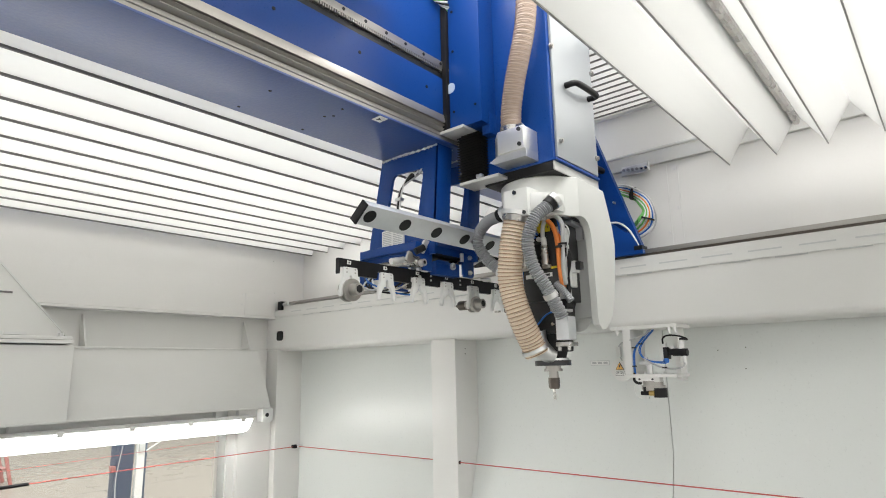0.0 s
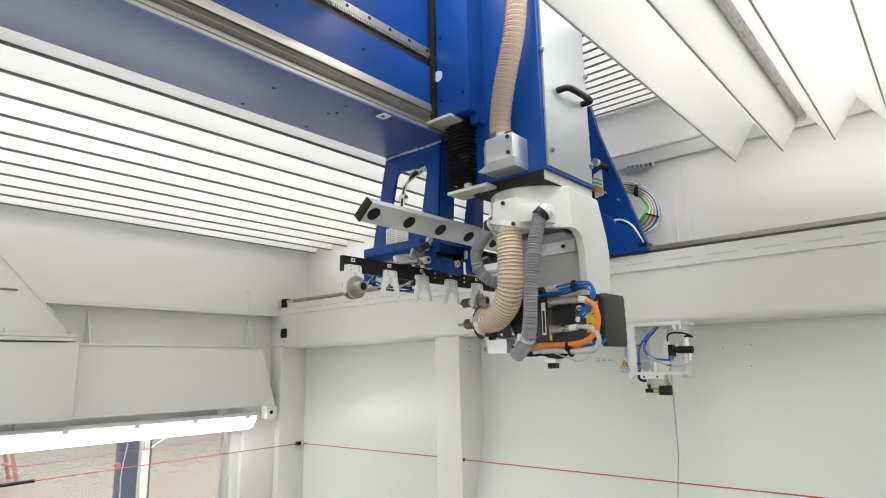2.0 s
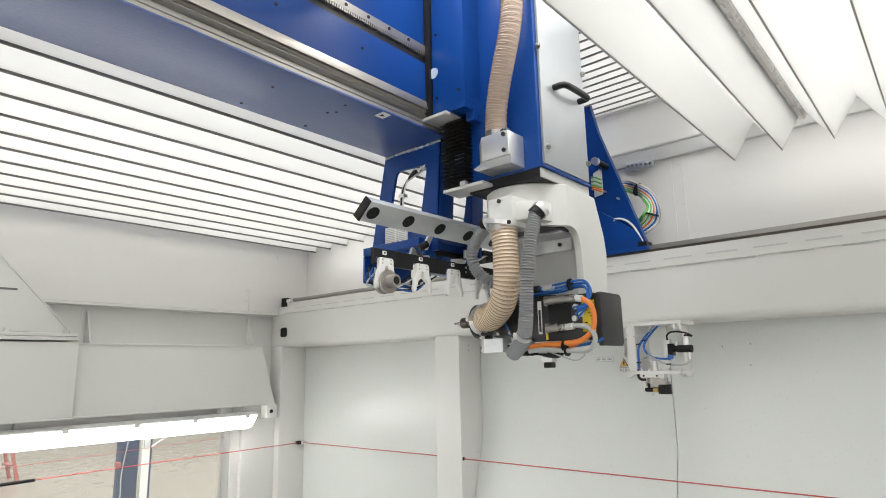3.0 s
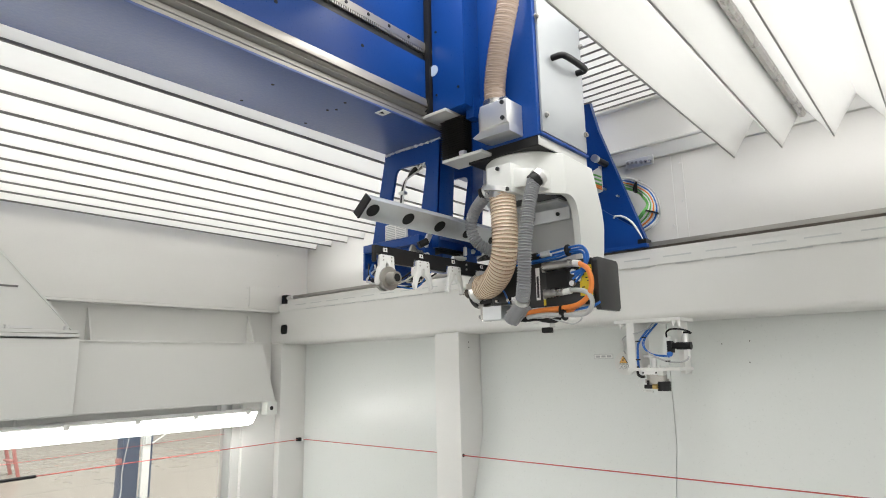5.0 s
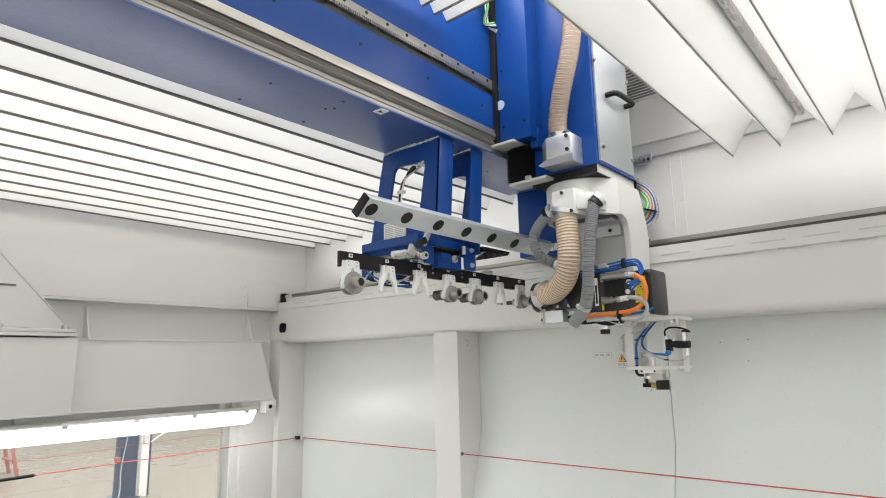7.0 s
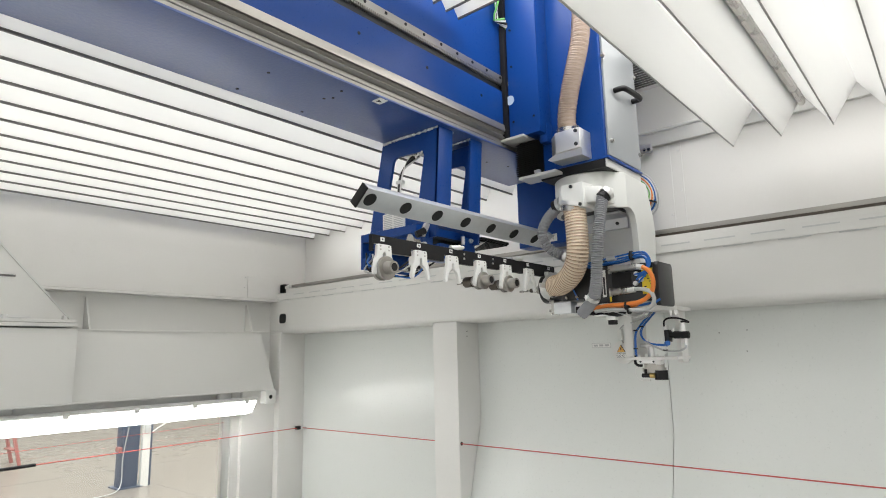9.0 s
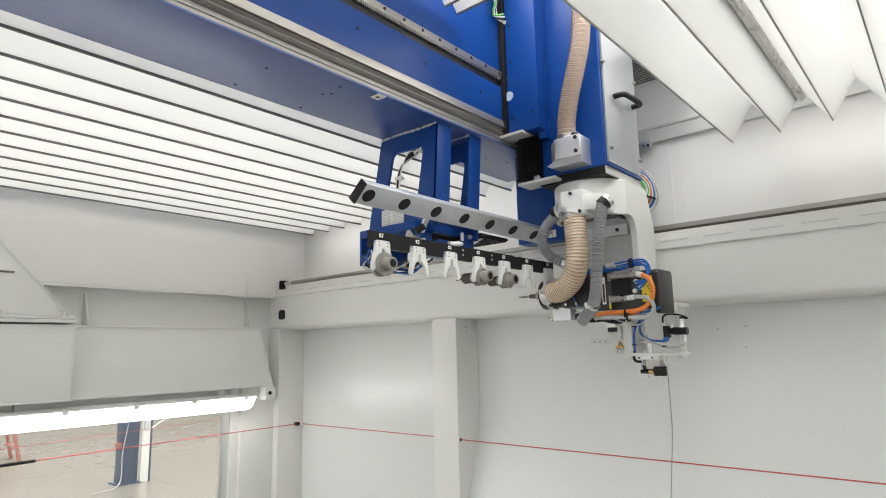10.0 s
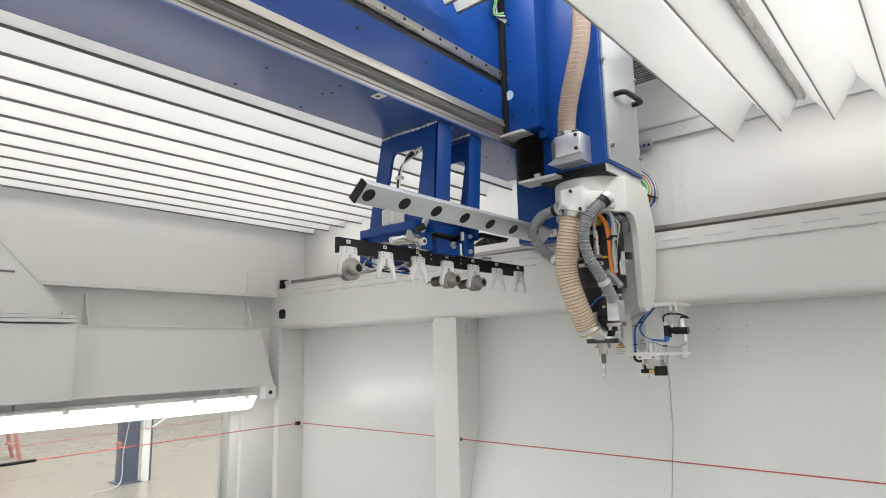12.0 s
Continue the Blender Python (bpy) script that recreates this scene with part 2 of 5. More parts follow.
# ---- the moves, in metres and degrees over the seconds ----
CARRIAGE_Y = [(0, 2.025), (1.5, 2.022), (1.7, 2.0), (2.0, 1.906), (2.2, 1.886), (2.5, 1.881), (3.0, 1.881), (6.2, 1.882), (6.35, 1.93), (6.5, 2.042),
              (6.75, 2.25), (7.0, 2.415), (7.2, 2.487), (7.4, 2.507), (9.0, 2.507), (12.0, 2.505)]
RAM_Z = [(0, 2.6), (0.25, 2.598), (0.5, 2.562), (0.75, 2.53), (1.0, 2.517), (3.3, 2.516), (3.7, 2.55), (4.2, 2.625), (4.6, 2.642), (9.5, 2.646),
         (9.65, 2.643), (10.0, 2.592), (10.3, 2.535), (10.5, 2.517), (11.3, 2.516), (11.5, 2.533), (12.0, 2.600)]
TILT = [(0, 0), (0.2, 0.5), (0.3, 6), (0.4, 18), (0.5, 36), (0.6, 57), (0.7, 76), (0.8, 86), (0.9, 89.5), (1.0, 90), (11.2, 90), (11.3, 89), (11.4, 84),
        (11.5, 70), (11.6, 50), (11.7, 28), (11.8, 10), (11.9, 2), (12.0, 0)]
RACK_X = [(0, 0), (2.4, 0), (2.5, 0.012), (2.6, 0.05), (2.8, 0.15), (3.0, 0.205), (3.1, 0.21), (5.1, 0.21), (5.25, 0.19), (5.5, 0.08), (5.7, 0.015),
          (5.8, 0), (7.4, 0), (7.7, 0.05), (8.1, 0.18), (8.4, 0.21), (10.5, 0.21), (10.65, 0.19), (11.0, 0.10), (11.2, 0.03), (11.4, 0), (12.0, 0)]


def glide(rows, t):
    """The value at t on a line through rows that does not overshoot."""
    n = len(rows)
    if t <= rows[0][0]:
        return rows[0][1]
    for i in range(n - 1):
        (a, u), (b, v) = rows[i], rows[i + 1]
        if t <= b:
            def slope(k):
                if k == 0 or k == n - 1:
                    return 0.0
                s0 = (rows[k][1] - rows[k - 1][1]) / (rows[k][0] - rows[k - 1][0])
                s1 = (rows[k + 1][1] - rows[k][1]) / (rows[k + 1][0] - rows[k][0])
                return 0.0 if s0 * s1 <= 0 else 2 * s0 * s1 / (s0 + s1)
            h, w = b - a, (t - a) / (b - a)
            m0, m1 = slope(i) * h, slope(i + 1) * h
            return (2 * w ** 3 - 3 * w * w + 1) * u + (w ** 3 - 2 * w * w + w) * m0 + (3 * w * w - 2 * w ** 3) * v + (w ** 3 - w * w) * m1
    return rows[-1][1]


def y_of(t):
    return glide(CARRIAGE_Y, t) - 2.505


def z_of(t):
    return glide(RAM_Z, t) - 2.600


TIMES = [round(0.1 * i, 1) for i in range(121)]
TURNS = [0.0, 0.2, 0.3, 0.4, 0.5, 0.6, 0.7, 0.8, 0.9, 1.0, 6.0, 11.2, 11.3, 11.4, 11.5, 11.6, 11.7, 11.8, 11.9, 12.0]
MOVES = []


def key_with_carriage(ob):
    MOVES.append((ob, [(t, Matrix.Translation((0, y_of(t), 0)) @ REST[ob]) for t in TIMES]))


def key_with_ram(ob):
    MOVES.append((ob, [(t, Matrix.Translation((0, y_of(t), z_of(t))) @ REST[ob]) for t in TIMES]))


# ---- the hall ----
b = B()
box(b, -60, -60, -0.2, 60, 60, 0.0)
ground = setting("ground", b, FLOOR, "worn beige polished concrete hall floor", "floor")
b = B()
box(b, -26.3, -40, 0, -26, 40, 7)
setting("wall_far", b, HALLW, "plain beige wall of the factory hall", "wall")
for k in range(7):
    b = B()
    box(b, -20.0, -1.0 + 2.4 * k, 0.0, -4.95, -0.992 + 2.4 * k, 0.0015)
    part("joint", b, SEAM, ground)
for k in range(4):
    b = B()
    box(b, -6.4 - 3.6 * k, -4, 0.0, -6.392 - 3.6 * k, 16, 0.0018)
    part("joint", b, SEAM, ground)

# ---- machine housing ----
# unseen floor sheet, added to throw light up under gantry and head
b = B()
box(b, -4.84, -2.45, 0.0, 3.2, 3.12, 0.06, 0.004)
setting("floor_bounce_sheet", b, BOUNCE, "unseen grey floor sheet added to bounce light upwards", "floor")
X0, X1 = -4.79, 3.2
b = B()
prism(b, [(3.2, 2.15), (3.2, 1.892), (3.205, 1.872), (3.217, 1.858), (3.236, 1.851), (3.5, 1.85), (3.5, 2.21), (3.2, 2.21)], "x", -4.912, X1)
beam = setting("trim_side_beam", b, GREY, "light grey painted box beam carrying the gantry rail", "beam")
b = B()
box(b, X0 - 0.06, 3.188, 2.152, X1, 3.2, 2.214, 0.003)
part("lip_strip", b, GREY, beam)
b = B()
box(b, X0 + 0.08, 3.235, 2.266, X1, 3.29, 2.290, 0.004)
part("guide_rail", b, TOOLST, beam, "ground steel guide rail")
b = B()
box(b, X0 + 0.06, 3.225, 2.21, -1.6, 3.30, 2.255, 0.003)
part("rail_bed", b, GREY, beam)
b = B()
box(b, -1.598, 3.225, 2.21, X1, 3.30, 2.250, 0.003)
part("rail_bed", b, GREY, beam)
b = B()
box(b, -1.598, 3.232, 2.252, X1, 3.298, 2.265, 0.002)
part("gear_rack", b, RACKS, beam, "dark oiled steel gear rack")
slot_bm = B()
box(slot_bm, -0.075, -0.0015, -0.0035, 0.075, 0.0015, 0.0035)
slot = mesh_of("slot", slot_bm, INNER)
for k in range(34):
    piece("slot", slot, beam, Matrix.Translation((-4.45 + 0.223 * k, 3.187, 2.192)))
clip_bm = B()
box(clip_bm, -0.07, -0.003, -0.003, 0.07, 0.003, 0.003)
clip = mesh_of("shadow_gap", clip_bm, INNER)
for k in range(30):
    piece("shadow_gap", clip, beam, Matrix.Translation((-4.3 + 0.25 * k, 3.196, 2.149)))
b = B()
prism(b, [(-4.705 + sx * (0.026 + 0.024 * math.cos(radians(a))), 1.983 + sz * (0.019 + 0.024 * math.sin(radians(a)))) for sx, sz, sweep_a in ((1, 1, (0, 30, 60, 90)), (-1, 1, (90, 60, 30, 0)), (-1, -1, (0, 30, 60, 90)), (1, -1, (90, 60, 30, 0))) for a in sweep_a], "y", 3.1975, 3.2025)
part("cable_slot", b, BLACK, beam, "dark rounded slot in the beam end")
b = B()
box(b, -4.76, 3.2, 2.22, -4.70, 3.26, 2.30, 0.006)
stop = part("end_stop", b, BLACK, beam, "black end stop with a white rubber bumper")
b = B()
cyl(b, (-4.70, 3.23, 2.27), (-4.63, 3.23, 2.275), 0.018)
part("bumper", b, FORK, stop)


def column(name, x0, x1, y0, y1, top, label):
    bb = B()
    box(bb, x0, y0, 0, x1, y1, top, 0.02)
    return setting(name, bb, GREY, label, "column")


mid = column("trim_column", -2.867, -2.642, 3.2, 3.6, 1.858, "light grey painted square steel column")
column("trim_column_corner", -4.98, -4.734, 3.2, 3.6, 1.862, "light grey painted corner column of the enclosure")
for dy, dz, r in ((3.31, 1.79, 0.004), (3.31, 1.755, 0.004), (3.222, 1.041, 0.012)):
    b = B()
    cyl(b, (-2.643, dy, dz), (-2.640, dy, dz), r, seg=12)
    part("hole", b, BLACK, mid)

SLOPE = [(3.44, 1.9), (3.44, 1.17), (3.10, -0.02), (3.14, -0.02), (3.47, 1.16), (3.47, 1.9)]
seam_x = -1.292
for i, (xa, xb) in enumerate(((-2.64, seam_x - 0.002), (seam_x + 0.002, X1))):
    b = B()
    prism(b, SLOPE, "x", xa, xb)
    low = setting("wall_back_lower_%d" % (i + 1), b, PANEL, "light grey painted sheet wall bending towards the machine bed", "wall panel")
b = B()
box(b, -4.76, 3.47, -0.02, -2.80, 3.50, 1.9)
setting("wall_back_lower_3", b, PANEL, "light grey painted sheet wall between the columns", "wall panel")
b = B()
box(b, -2.7, 3.5, 0.0, X1, 3.6, 1.9)
setting("wall_back_lining", b, INNER, "grey lining behind the sheet wall", "wall")
for x, z in ((-1.0, 1.72), (-0.86, 1.73), (-0.87, 1.62)):
    b = B()
    cyl(b, (x, 3.437, z), (x, 3.441, z), 0.003, seg=8)
    part("hole", b, BLACK, low)

b = B()
box(b, -5.2, 3.5, 2.19, X1, 3.6, 4.6)
upper = setting("wall_back_upper", b, GREY2, "light grey painted upper wall of the enclosure", "wall")
b = B()
box(b, -1.9, 3.465, 2.852, X1, 3.5, 2.930, 0.004)
prof = part("profile", b, PROFILE, upper, "aluminium edge profile")
b = B()
cyl(b, (-1.9, 3.462, 2.942), (X1, 3.462, 2.942), 0.011, seg=12)
part("round_bar", b, PROFILE, upper)
for x in (-1.20, -1.135):
    b = B()
    box(b, x, 3.496, 2.2, x + 0.004, 3.5005, 2.852)
    part("sheet_joint", b, GREY, upper)
for x, z in ((-1.215, 2.42), (-1.15, 2.56), (-1.15, 2.80)):
    b = B()
    cyl(b, (x, 3.494, z), (x, 3.501, z), 0.008, seg=10)
    part("rivet", b, ALU, upper)
b = B()
box(b, -1.46, 3.452, 2.815, -1.285, 3.466, 2.872, 0.004)
hinge = part("hinge_plate", b, ALU, upper, "perforated aluminium bracket plate")
for k in range(6):
    b = B()
    cyl(b, (-1.442 + 0.028 * k, 3.440, 2.848 - 0.003 * k), (-1.442 + 0.028 * k, 3.455, 2.848 - 0.003 * k), 0.009, seg=10)
    part("bolt", b, STEEL, hinge)
b = B()
box(b, -4.9, -3.0, 2.16, -4.785, 3.5, 4.6)
upl = setting("wall_left_upper", b, GREY2, "light grey painted upper side wall", "wall")
b = B()
box(b, -4.787, 2.878, 2.165, -4.781, 3.228, 2.362, 0.002)
part("access_cover", b, GREY2, upl, "flush rectangular cover sheet")
for y, z in ((2.855, 2.345), (2.85, 2.255), (3.18, 2.385), (3.16, 2.68), (2.88, 2.19)):
    b = B()
    cyl(b, (-4.787, y, z), (-4.777, y, z), 0.006, seg=8)
    part("rivet", b, ALU, upl)
b = B()
box(b, -5.05, -3.0, 1.868, -4.908, 3.2, 2.16)
box(b, -4.91, -3.0, 2.140, -4.778, 3.2, 2.158, 0.004)
led = setting("wall_left_ledge", b, GREY, "light grey painted ledge strip above the window lintel", "wall")
rib_bm = B()
prism(rib_bm, [(0, 0), (0.0, 0.242), (0.02, 0.242), (0.13, 0.0)], "y", -0.006, 0.006)
rib = mesh_of("stiffener_rib", rib_bm, GREY)
for y in (1.62, 2.945):
    piece("stiffener_rib", rib, led, Matrix.Translation((-4.909, y, 1.866)))
b = B()
prism(b, [(-5.0, 1.855), (-4.775, 1.855), (-4.70, 1.37), (-4.70, 1.352), (-5.0, 1.352)], "y", -3.0, 3.10)
for v in b.verts:
    if v.co.y > 3:
        v.co.y = 3.02 + (1.855 - v.co.z) * 0.21
lin = setting("wall_left_lintel", b, GREY, "light grey painted sloping lintel over the window", "lintel")
# lip added to give the lintel's top edge its bright highlight line
b = B()
box(b, -4.93, -3.0, 1.852, -4.760, 3.022, 1.866, 0.004)
part("top_lip", b, GREY, lin)
b = B()
box(b, -4.75, -3.0, 1.348, -4.690, 3.127, 1.360, 0.003)
part("bottom_lip", b, GREY, lin)
b = B()
box(b, -4.78, 3.04, 1.238, -4.69, 3.143, 1.347, 0.004)
brk = part("lamp_bracket", b, WHITE, lin, "small white end bracket with a dark socket")
b = B()
cyl(b, (-4.70, 3.081, 1.294), (-4.684, 3.081, 1.294), 0.025, seg=20)
part("socket_ring", b, ALU, brk)
b = B()
cyl(b, (-4.70, 3.081, 1.294), (-4.681, 3.081, 1.294), 0.017, seg=20)
part("socket", b, BLACK, brk)
b = B()
box(b, -4.98, 2.80, 0.0, -4.84, 2.9, 1.352, 0.003)
box(b, -4.98, 2.875, 0.0, -4.80, 3.2, 1.350, 0.012)
box(b, -5.0, 3.0, 1.354, -4.90, 3.2, 1.866)
setting("wall_left_pier", b, GREY, "light grey painted pier beside the window", "wall")
b = B()
box(b, -4.95, -3.0, 0.0, -4.84, 2.735, 0.30, 0.003)
setting("wall_left_sill", b, GREY, "light grey painted parapet under the window", "wall")

b = B()
box(b, -4.95, -3.0, 1.225, -4.85, 2.80, 1.347, 0.003)
setting("wall_left_head", b, INNER, "light grey painted strip above the window", "wall")

win = tagged(new("window_1"), "large clear machine window looking into the hall", "window", kind="structure")
REST[win] = Matrix.Translation((-4.88, 1.0, 0.3))
win.matrix_basis = REST[win]
b = B()
box(b, -4.885, -3.0, 0.30, -4.879, 2.74, 1.225)
pane = part("pane", b, GLASS, win)
pane.visible_shadow = False
b = B()
box(b, -4.91, 2.733, 0.30, -4.855, 2.80, 1.225, 0.004)
part("window_frame", b, ALU, win)

lamp = thing("tube_lamp", "lit white tube lamp with clear cover under the lintel", "lamp", (-4.69, 1.0, 1.16))
b = B()
prism(b, [(-4.682, 1.278), (-4.682, 1.174), (-4.655, 1.172), (-4.622, 1.184), (-4.602, 1.215), (-4.602, 1.278)], "y", -2.0, 2.835)
part("diffuser", b, TUBE, lamp)
b = B()
prism(b, [(-4.682, 1.278), (-4.682, 1.178), (-4.655, 1.176), (-4.624, 1.186), (-4.604, 1.217), (-4.604, 1.278)], "y", 2.835, 2.895)
for v in b.verts:
    if v.co.y > 2.85:
        v.co.y -= (1.278 - v.co.z) * 0.5
part("end_cap", soften(b, 0.006), TUBE, lamp)
b = B()
prism(b, [(-4.740, 1.302), (-4.740, 1.172), (-4.684, 1.172), (-4.684, 1.280), (-4.590, 1.280), (-4.590, 1.290), (-4.620, 1.302)], "y", -2.0, 2.91)
part("lamp_housing", b, GREY, lamp, "light grey lamp housing")
cl_bm = B()
box(cl_bm, -0.03, -0.025, 0, 0.03, 0.025, 0.048, 0.003)
cl = mesh_of("clip", cl_bm, INNER)
for y in (1.215, 2.633):
    piece("clip", cl, lamp, Matrix.Translation((-4.725, y, 1.300)))
sp_bm = B()
box(sp_bm, 0.048, -0.02, 0.052, 0.060, 0.02, 0.094, 0.003)
sp = mesh_of("retaining_ring", sp_bm, ALU)
for y in (1.455, 1.915, 2.35, 2.80):
    piece("retaining_ring", sp, lamp, Matrix.Translation((-4.655, y, 1.206)))

hood = tagged(new("wall_left_hood"), "light grey sheet hood of the sliding door head", "hood", kind="structure")
REST[hood] = Matrix.Translation((-4.7, 0.5, 1.36))
hood.matrix_basis = REST[hood]
b = B()
prism(b, [(-4.95, 1.36), (-4.60, 1.36), (-4.60, 1.862), (-4.95, 1.862)], "y", -3.0, 1.486)
part("door_head", soften(b, 0.006), GREY, hood)
b = B()
box(b, -4.97, -3.0, 1.872, -4.575, 1.478, 1.895, 0.005)
part("flange", b, GREY, hood)
b = B()
box(b, -4.97, -3.0, 1.898, -4.585, 1.470, 1.921, 0.005)
part("flange", b, GREY, hood)
b = B()
box(b, -4.97, -3.0, 1.350, -4.592, 1.492, 1.361, 0.003)
part("bottom_lip", b, WHITE, hood)
b = B()
prism(b, [(1.443, 1.92), (0.55, 2.898), (-1.2, 2.92), (-1.2, 1.92)], "x", -5.3, -4.62)
part("sloping_cover", soften(b, 0.008), GREY, hood)
b = B()
box(b, -4.624, -1.0, 2.190, -4.612, 1.10, 2.202)
part("fold_gap", b, SEAM, hood)
for y in (1.06, 1.40):
    b = B()
    cyl(b, (-4.61, y, 1.92), (-4.61, y, 1.945), 0.018, seg=6)
    part("bolt", b, ALU, hood)
b = B()
box(b, -4.62, -1.0, 1.925, -4.60, 1.20, 1.94)
part("gasket", b, ALU, hood)
# thin white strip added as the highlight along the cover's sloping edge
b = B()
prism(b, [(1.449, 1.92), (0.556, 2.898), (0.540, 2.898), (1.433, 1.92)], "x", -4.622, -4.612)
part("edge_strip", b, WHITE, hood)


# ---- folding roof of white cloth ----
def pleated_roof(name, label, first, step, count, y0, y1, hem, z=2.66, hem_mat=SEAM):
    ob = thing(name, label, "roof cover", (first, y1, 2.66))
    bb = B()
    w, h, th = step, 0.175, 0.003
    prism(bb, [(-w / 2, h), (0, 0), (w / 2, h), (w / 2, h + th), (0, th * 1.6), (-w / 2, h + th)], "y", y0, y1)
    me = mesh_of("pleat", bb, CLOTH)
    bb = B()
    box(bb, -hem, y0, -hem, hem, y1 + 0.004, hem, 0.0006)
    se = mesh_of("seam", bb, hem_mat)
    for k in range(count):
        x = first + step * k
        pl = piece("pleat", me, ob, Matrix.Translation((x, 0, z)))
        piece("seam", se, pl, Matrix.Translation((x, 0, z - 0.002)))
    return ob


pleated_roof("folding_roof", "white cloth folding roof with dark seams beyond the gantry", -4.264, 0.2122, 11, -2.2, 3.2, 0.0048, 2.668)
pleated_roof("folding_roof", "white cloth folding roof with wide open pleats", -0.772, 0.2185, 18, -2.2, 3.2, 0.0027, 2.66, SEAM2)
b = B()
RX = -0.462
prism(b, [(RX - 0.030, 2.822), (RX - 0.030, 2.800), (RX - 0.020, 2.792), (RX - 0.012, 2.800), (RX - 0.004, 2.800), (RX, 2.788), (RX + 0.018, 2.784), (RX + 0.028, 2.796), (RX + 0.028, 2.822)], "y", -2.2, 3.20)
rod = thing("roof_stiffener", "grey aluminium double rod in a roof fold", "rod", (-0.442, 3.2, 2.8))
part("rod", b, STEEL, rod)
b = B()
cyl(b, (RX + 0.012, 3.198, 2.803), (RX + 0.012, 3.203, 2.803), 0.007, seg=12)
part("hole", b, BLACK, rod)

# cross pleats over the gantry opening, drawn along by the ram
def cross_cover(name, label, count, span):
    """Cloth slats across the opening; span(t) gives the ends between which they spread."""
    ob = thing(name, label, "roof cover", (-1.25, span(0)[1], 3.24))
    bb = B()
    prism(bb, [(-0.04, 0.05), (0, 0), (0.04, 0.05), (0.04, 0.053), (0, 0.004), (-0.04, 0.053)], "x", -1.66, -0.84)
    me = mesh_of("slat", bb, CLOTH)
    bb = B()
    box(bb, -1.66, -0.004, -0.004, -0.84, 0.004, 0.004)
    se = mesh_of("seam", bb, SEAM)
    for k in range(count):
        pl = piece("slat", me, ob, Matrix.Translation((0, 0, 3.24)))
        piece("seam", se, pl, Matrix.Translation((0, 0, 3.238)))
        rows = []
        for t in TIMES[::2]:
            lo, hi = span(t)
            rows.append((t, REST[ob].inverted() @ Matrix.Translation((0, lo + (hi - lo) * (k + 0.5) / count, 3.24))))
        MOVES.append((pl, rows))
    return ob


cross_cover("gantry_roof", "white slatted folding cover between ram and wall", 13, lambda t: (3.05 + y_of(t), 3.46))
cross_cover("gantry_roof", "white slatted folding cover in front of the ram", 48, lambda t: (-2.2, 2.12 + y_of(t)))
# strips added to block lamp light leaking between roof cloth and walls
b = B()
box(b, -4.9, 3.17, 3.0, -2.1, 3.5, 3.02)
box(b, -0.85, 3.17, 3.0, X1, 3.5, 3.02)
box(b, -2.1, 3.455, 3.235, -0.84, 3.5, 3.30)
box(b, -4.9, -2.4, 3.0, -4.375, 3.17, 3.02)
box(b, -4.395, -2.4, 2.925, -4.377, 3.17, 3.0)
setting("ceiling_light_block", b, GREY2, "light grey strips added along the walls against light leaks", "ceiling")

# the other side of the machine, behind the camera
b = B()
prism(b, [(-2.45, 1.85), (-2.45, 2.21), (-2.8, 2.21), (-2.8, 1.85)], "x", X0 - 0.1, X1)
setting("trim_near_beam", b, GREY, "light grey painted box beam on the operator side", "beam")
column("trim_near_column", -4.9, -4.6, -2.8, -2.45, 1.858, "light grey painted square steel column")
column("trim_near_column_end", 2.9, 3.2, -2.8, -2.45, 1.858, "light grey painted square steel column")

# ---- gantry ----
BUF = Vector((-1.505, 3.272, 2.815))
gantry = thing("gantry_beam", "blue painted gantry bridge with steel rails and gear rack", "gantry", (-1.9, 3.1, 2.69))
b = B()
prism(b, [(-2.098, 2.693), (-1.702, 2.693), (-1.702, 2.703), (-1.745, 2.703), (-1.745, 3.75), (-2.098, 3.75)], "y", -2.75, 3.10)
part("beam", soften(b, 0.003), BLUETEX, gantry)
b = B()
box(b, -1.745, -2.3, 2.826, -1.700, 3.10, 3.012, 0.003)
part("front_plate", b, BLUE, gantry)
b = B()
box(b, -1.745, -2.3, 3.105, -1.708, 3.10, 3.70, 0.003)
part("upper_plate", b, BLUE, gantry)
b = B()
prism(b, [(-1.74, 2.704), (-1.714, 2.704), (-1.714, 2.722), (-1.710, 2.725), (-1.710, 2.731), (-1.716, 2.735), (-1.716, 2.746), (-1.74, 2.746)], "y", -2.3, 3.08)
part("rail_foot", b, RAILB, gantry)
b = B()
prism(b, [(-1.735, 2.748), (-1.705, 2.748), (-1.693, 2.756), (-1.706, 2.762), (-1.706, 2.768), (-1.690, 2.774), (-1.700, 2.782), (-1.735, 2.782)], "y", -2.3, 3.06)
part("guide_rail", b, RAILB, gantry, "oiled steel linear rail")
b = B()
prism(b, [(-1.735, 2.784), (-1.690, 2.784), (-1.688, 2.790), (-1.696, 2.824), (-1.735, 2.824)], "y", -2.3, 3.08)
part("rail_cover", b, RAILS, gantry)
# dark strip painted as the shadow below the rack teeth
b = B()
box(b, -1.735, -2.3, 3.014, -1.715, 3.08, 3.062)
part("rack_shadow", b, DARK, gantry)
b = B()
box(b, -1.735, -2.3, 3.064, -1.698, 3.08, 3.10, 0.003)
rk = part("gear_rack", b, TOOLST, gantry, "dark steel gear rack")
b = B()
for k in range(300):
    y = 3.05 - 0.012 * k
    box(b, -1.730, y, 3.050, -1.699, y + 0.0065, 3.066)
tg = part("teeth", b, TOOLST, rk)
tagged(tg, kind="stuff")
bolt_bm = B()
cyl(bolt_bm, (0, 0, 0), (0.003, 0, 0), 0.0075, seg=12)
bolt_me = mesh_of("bolt", bolt_bm, BLACK)
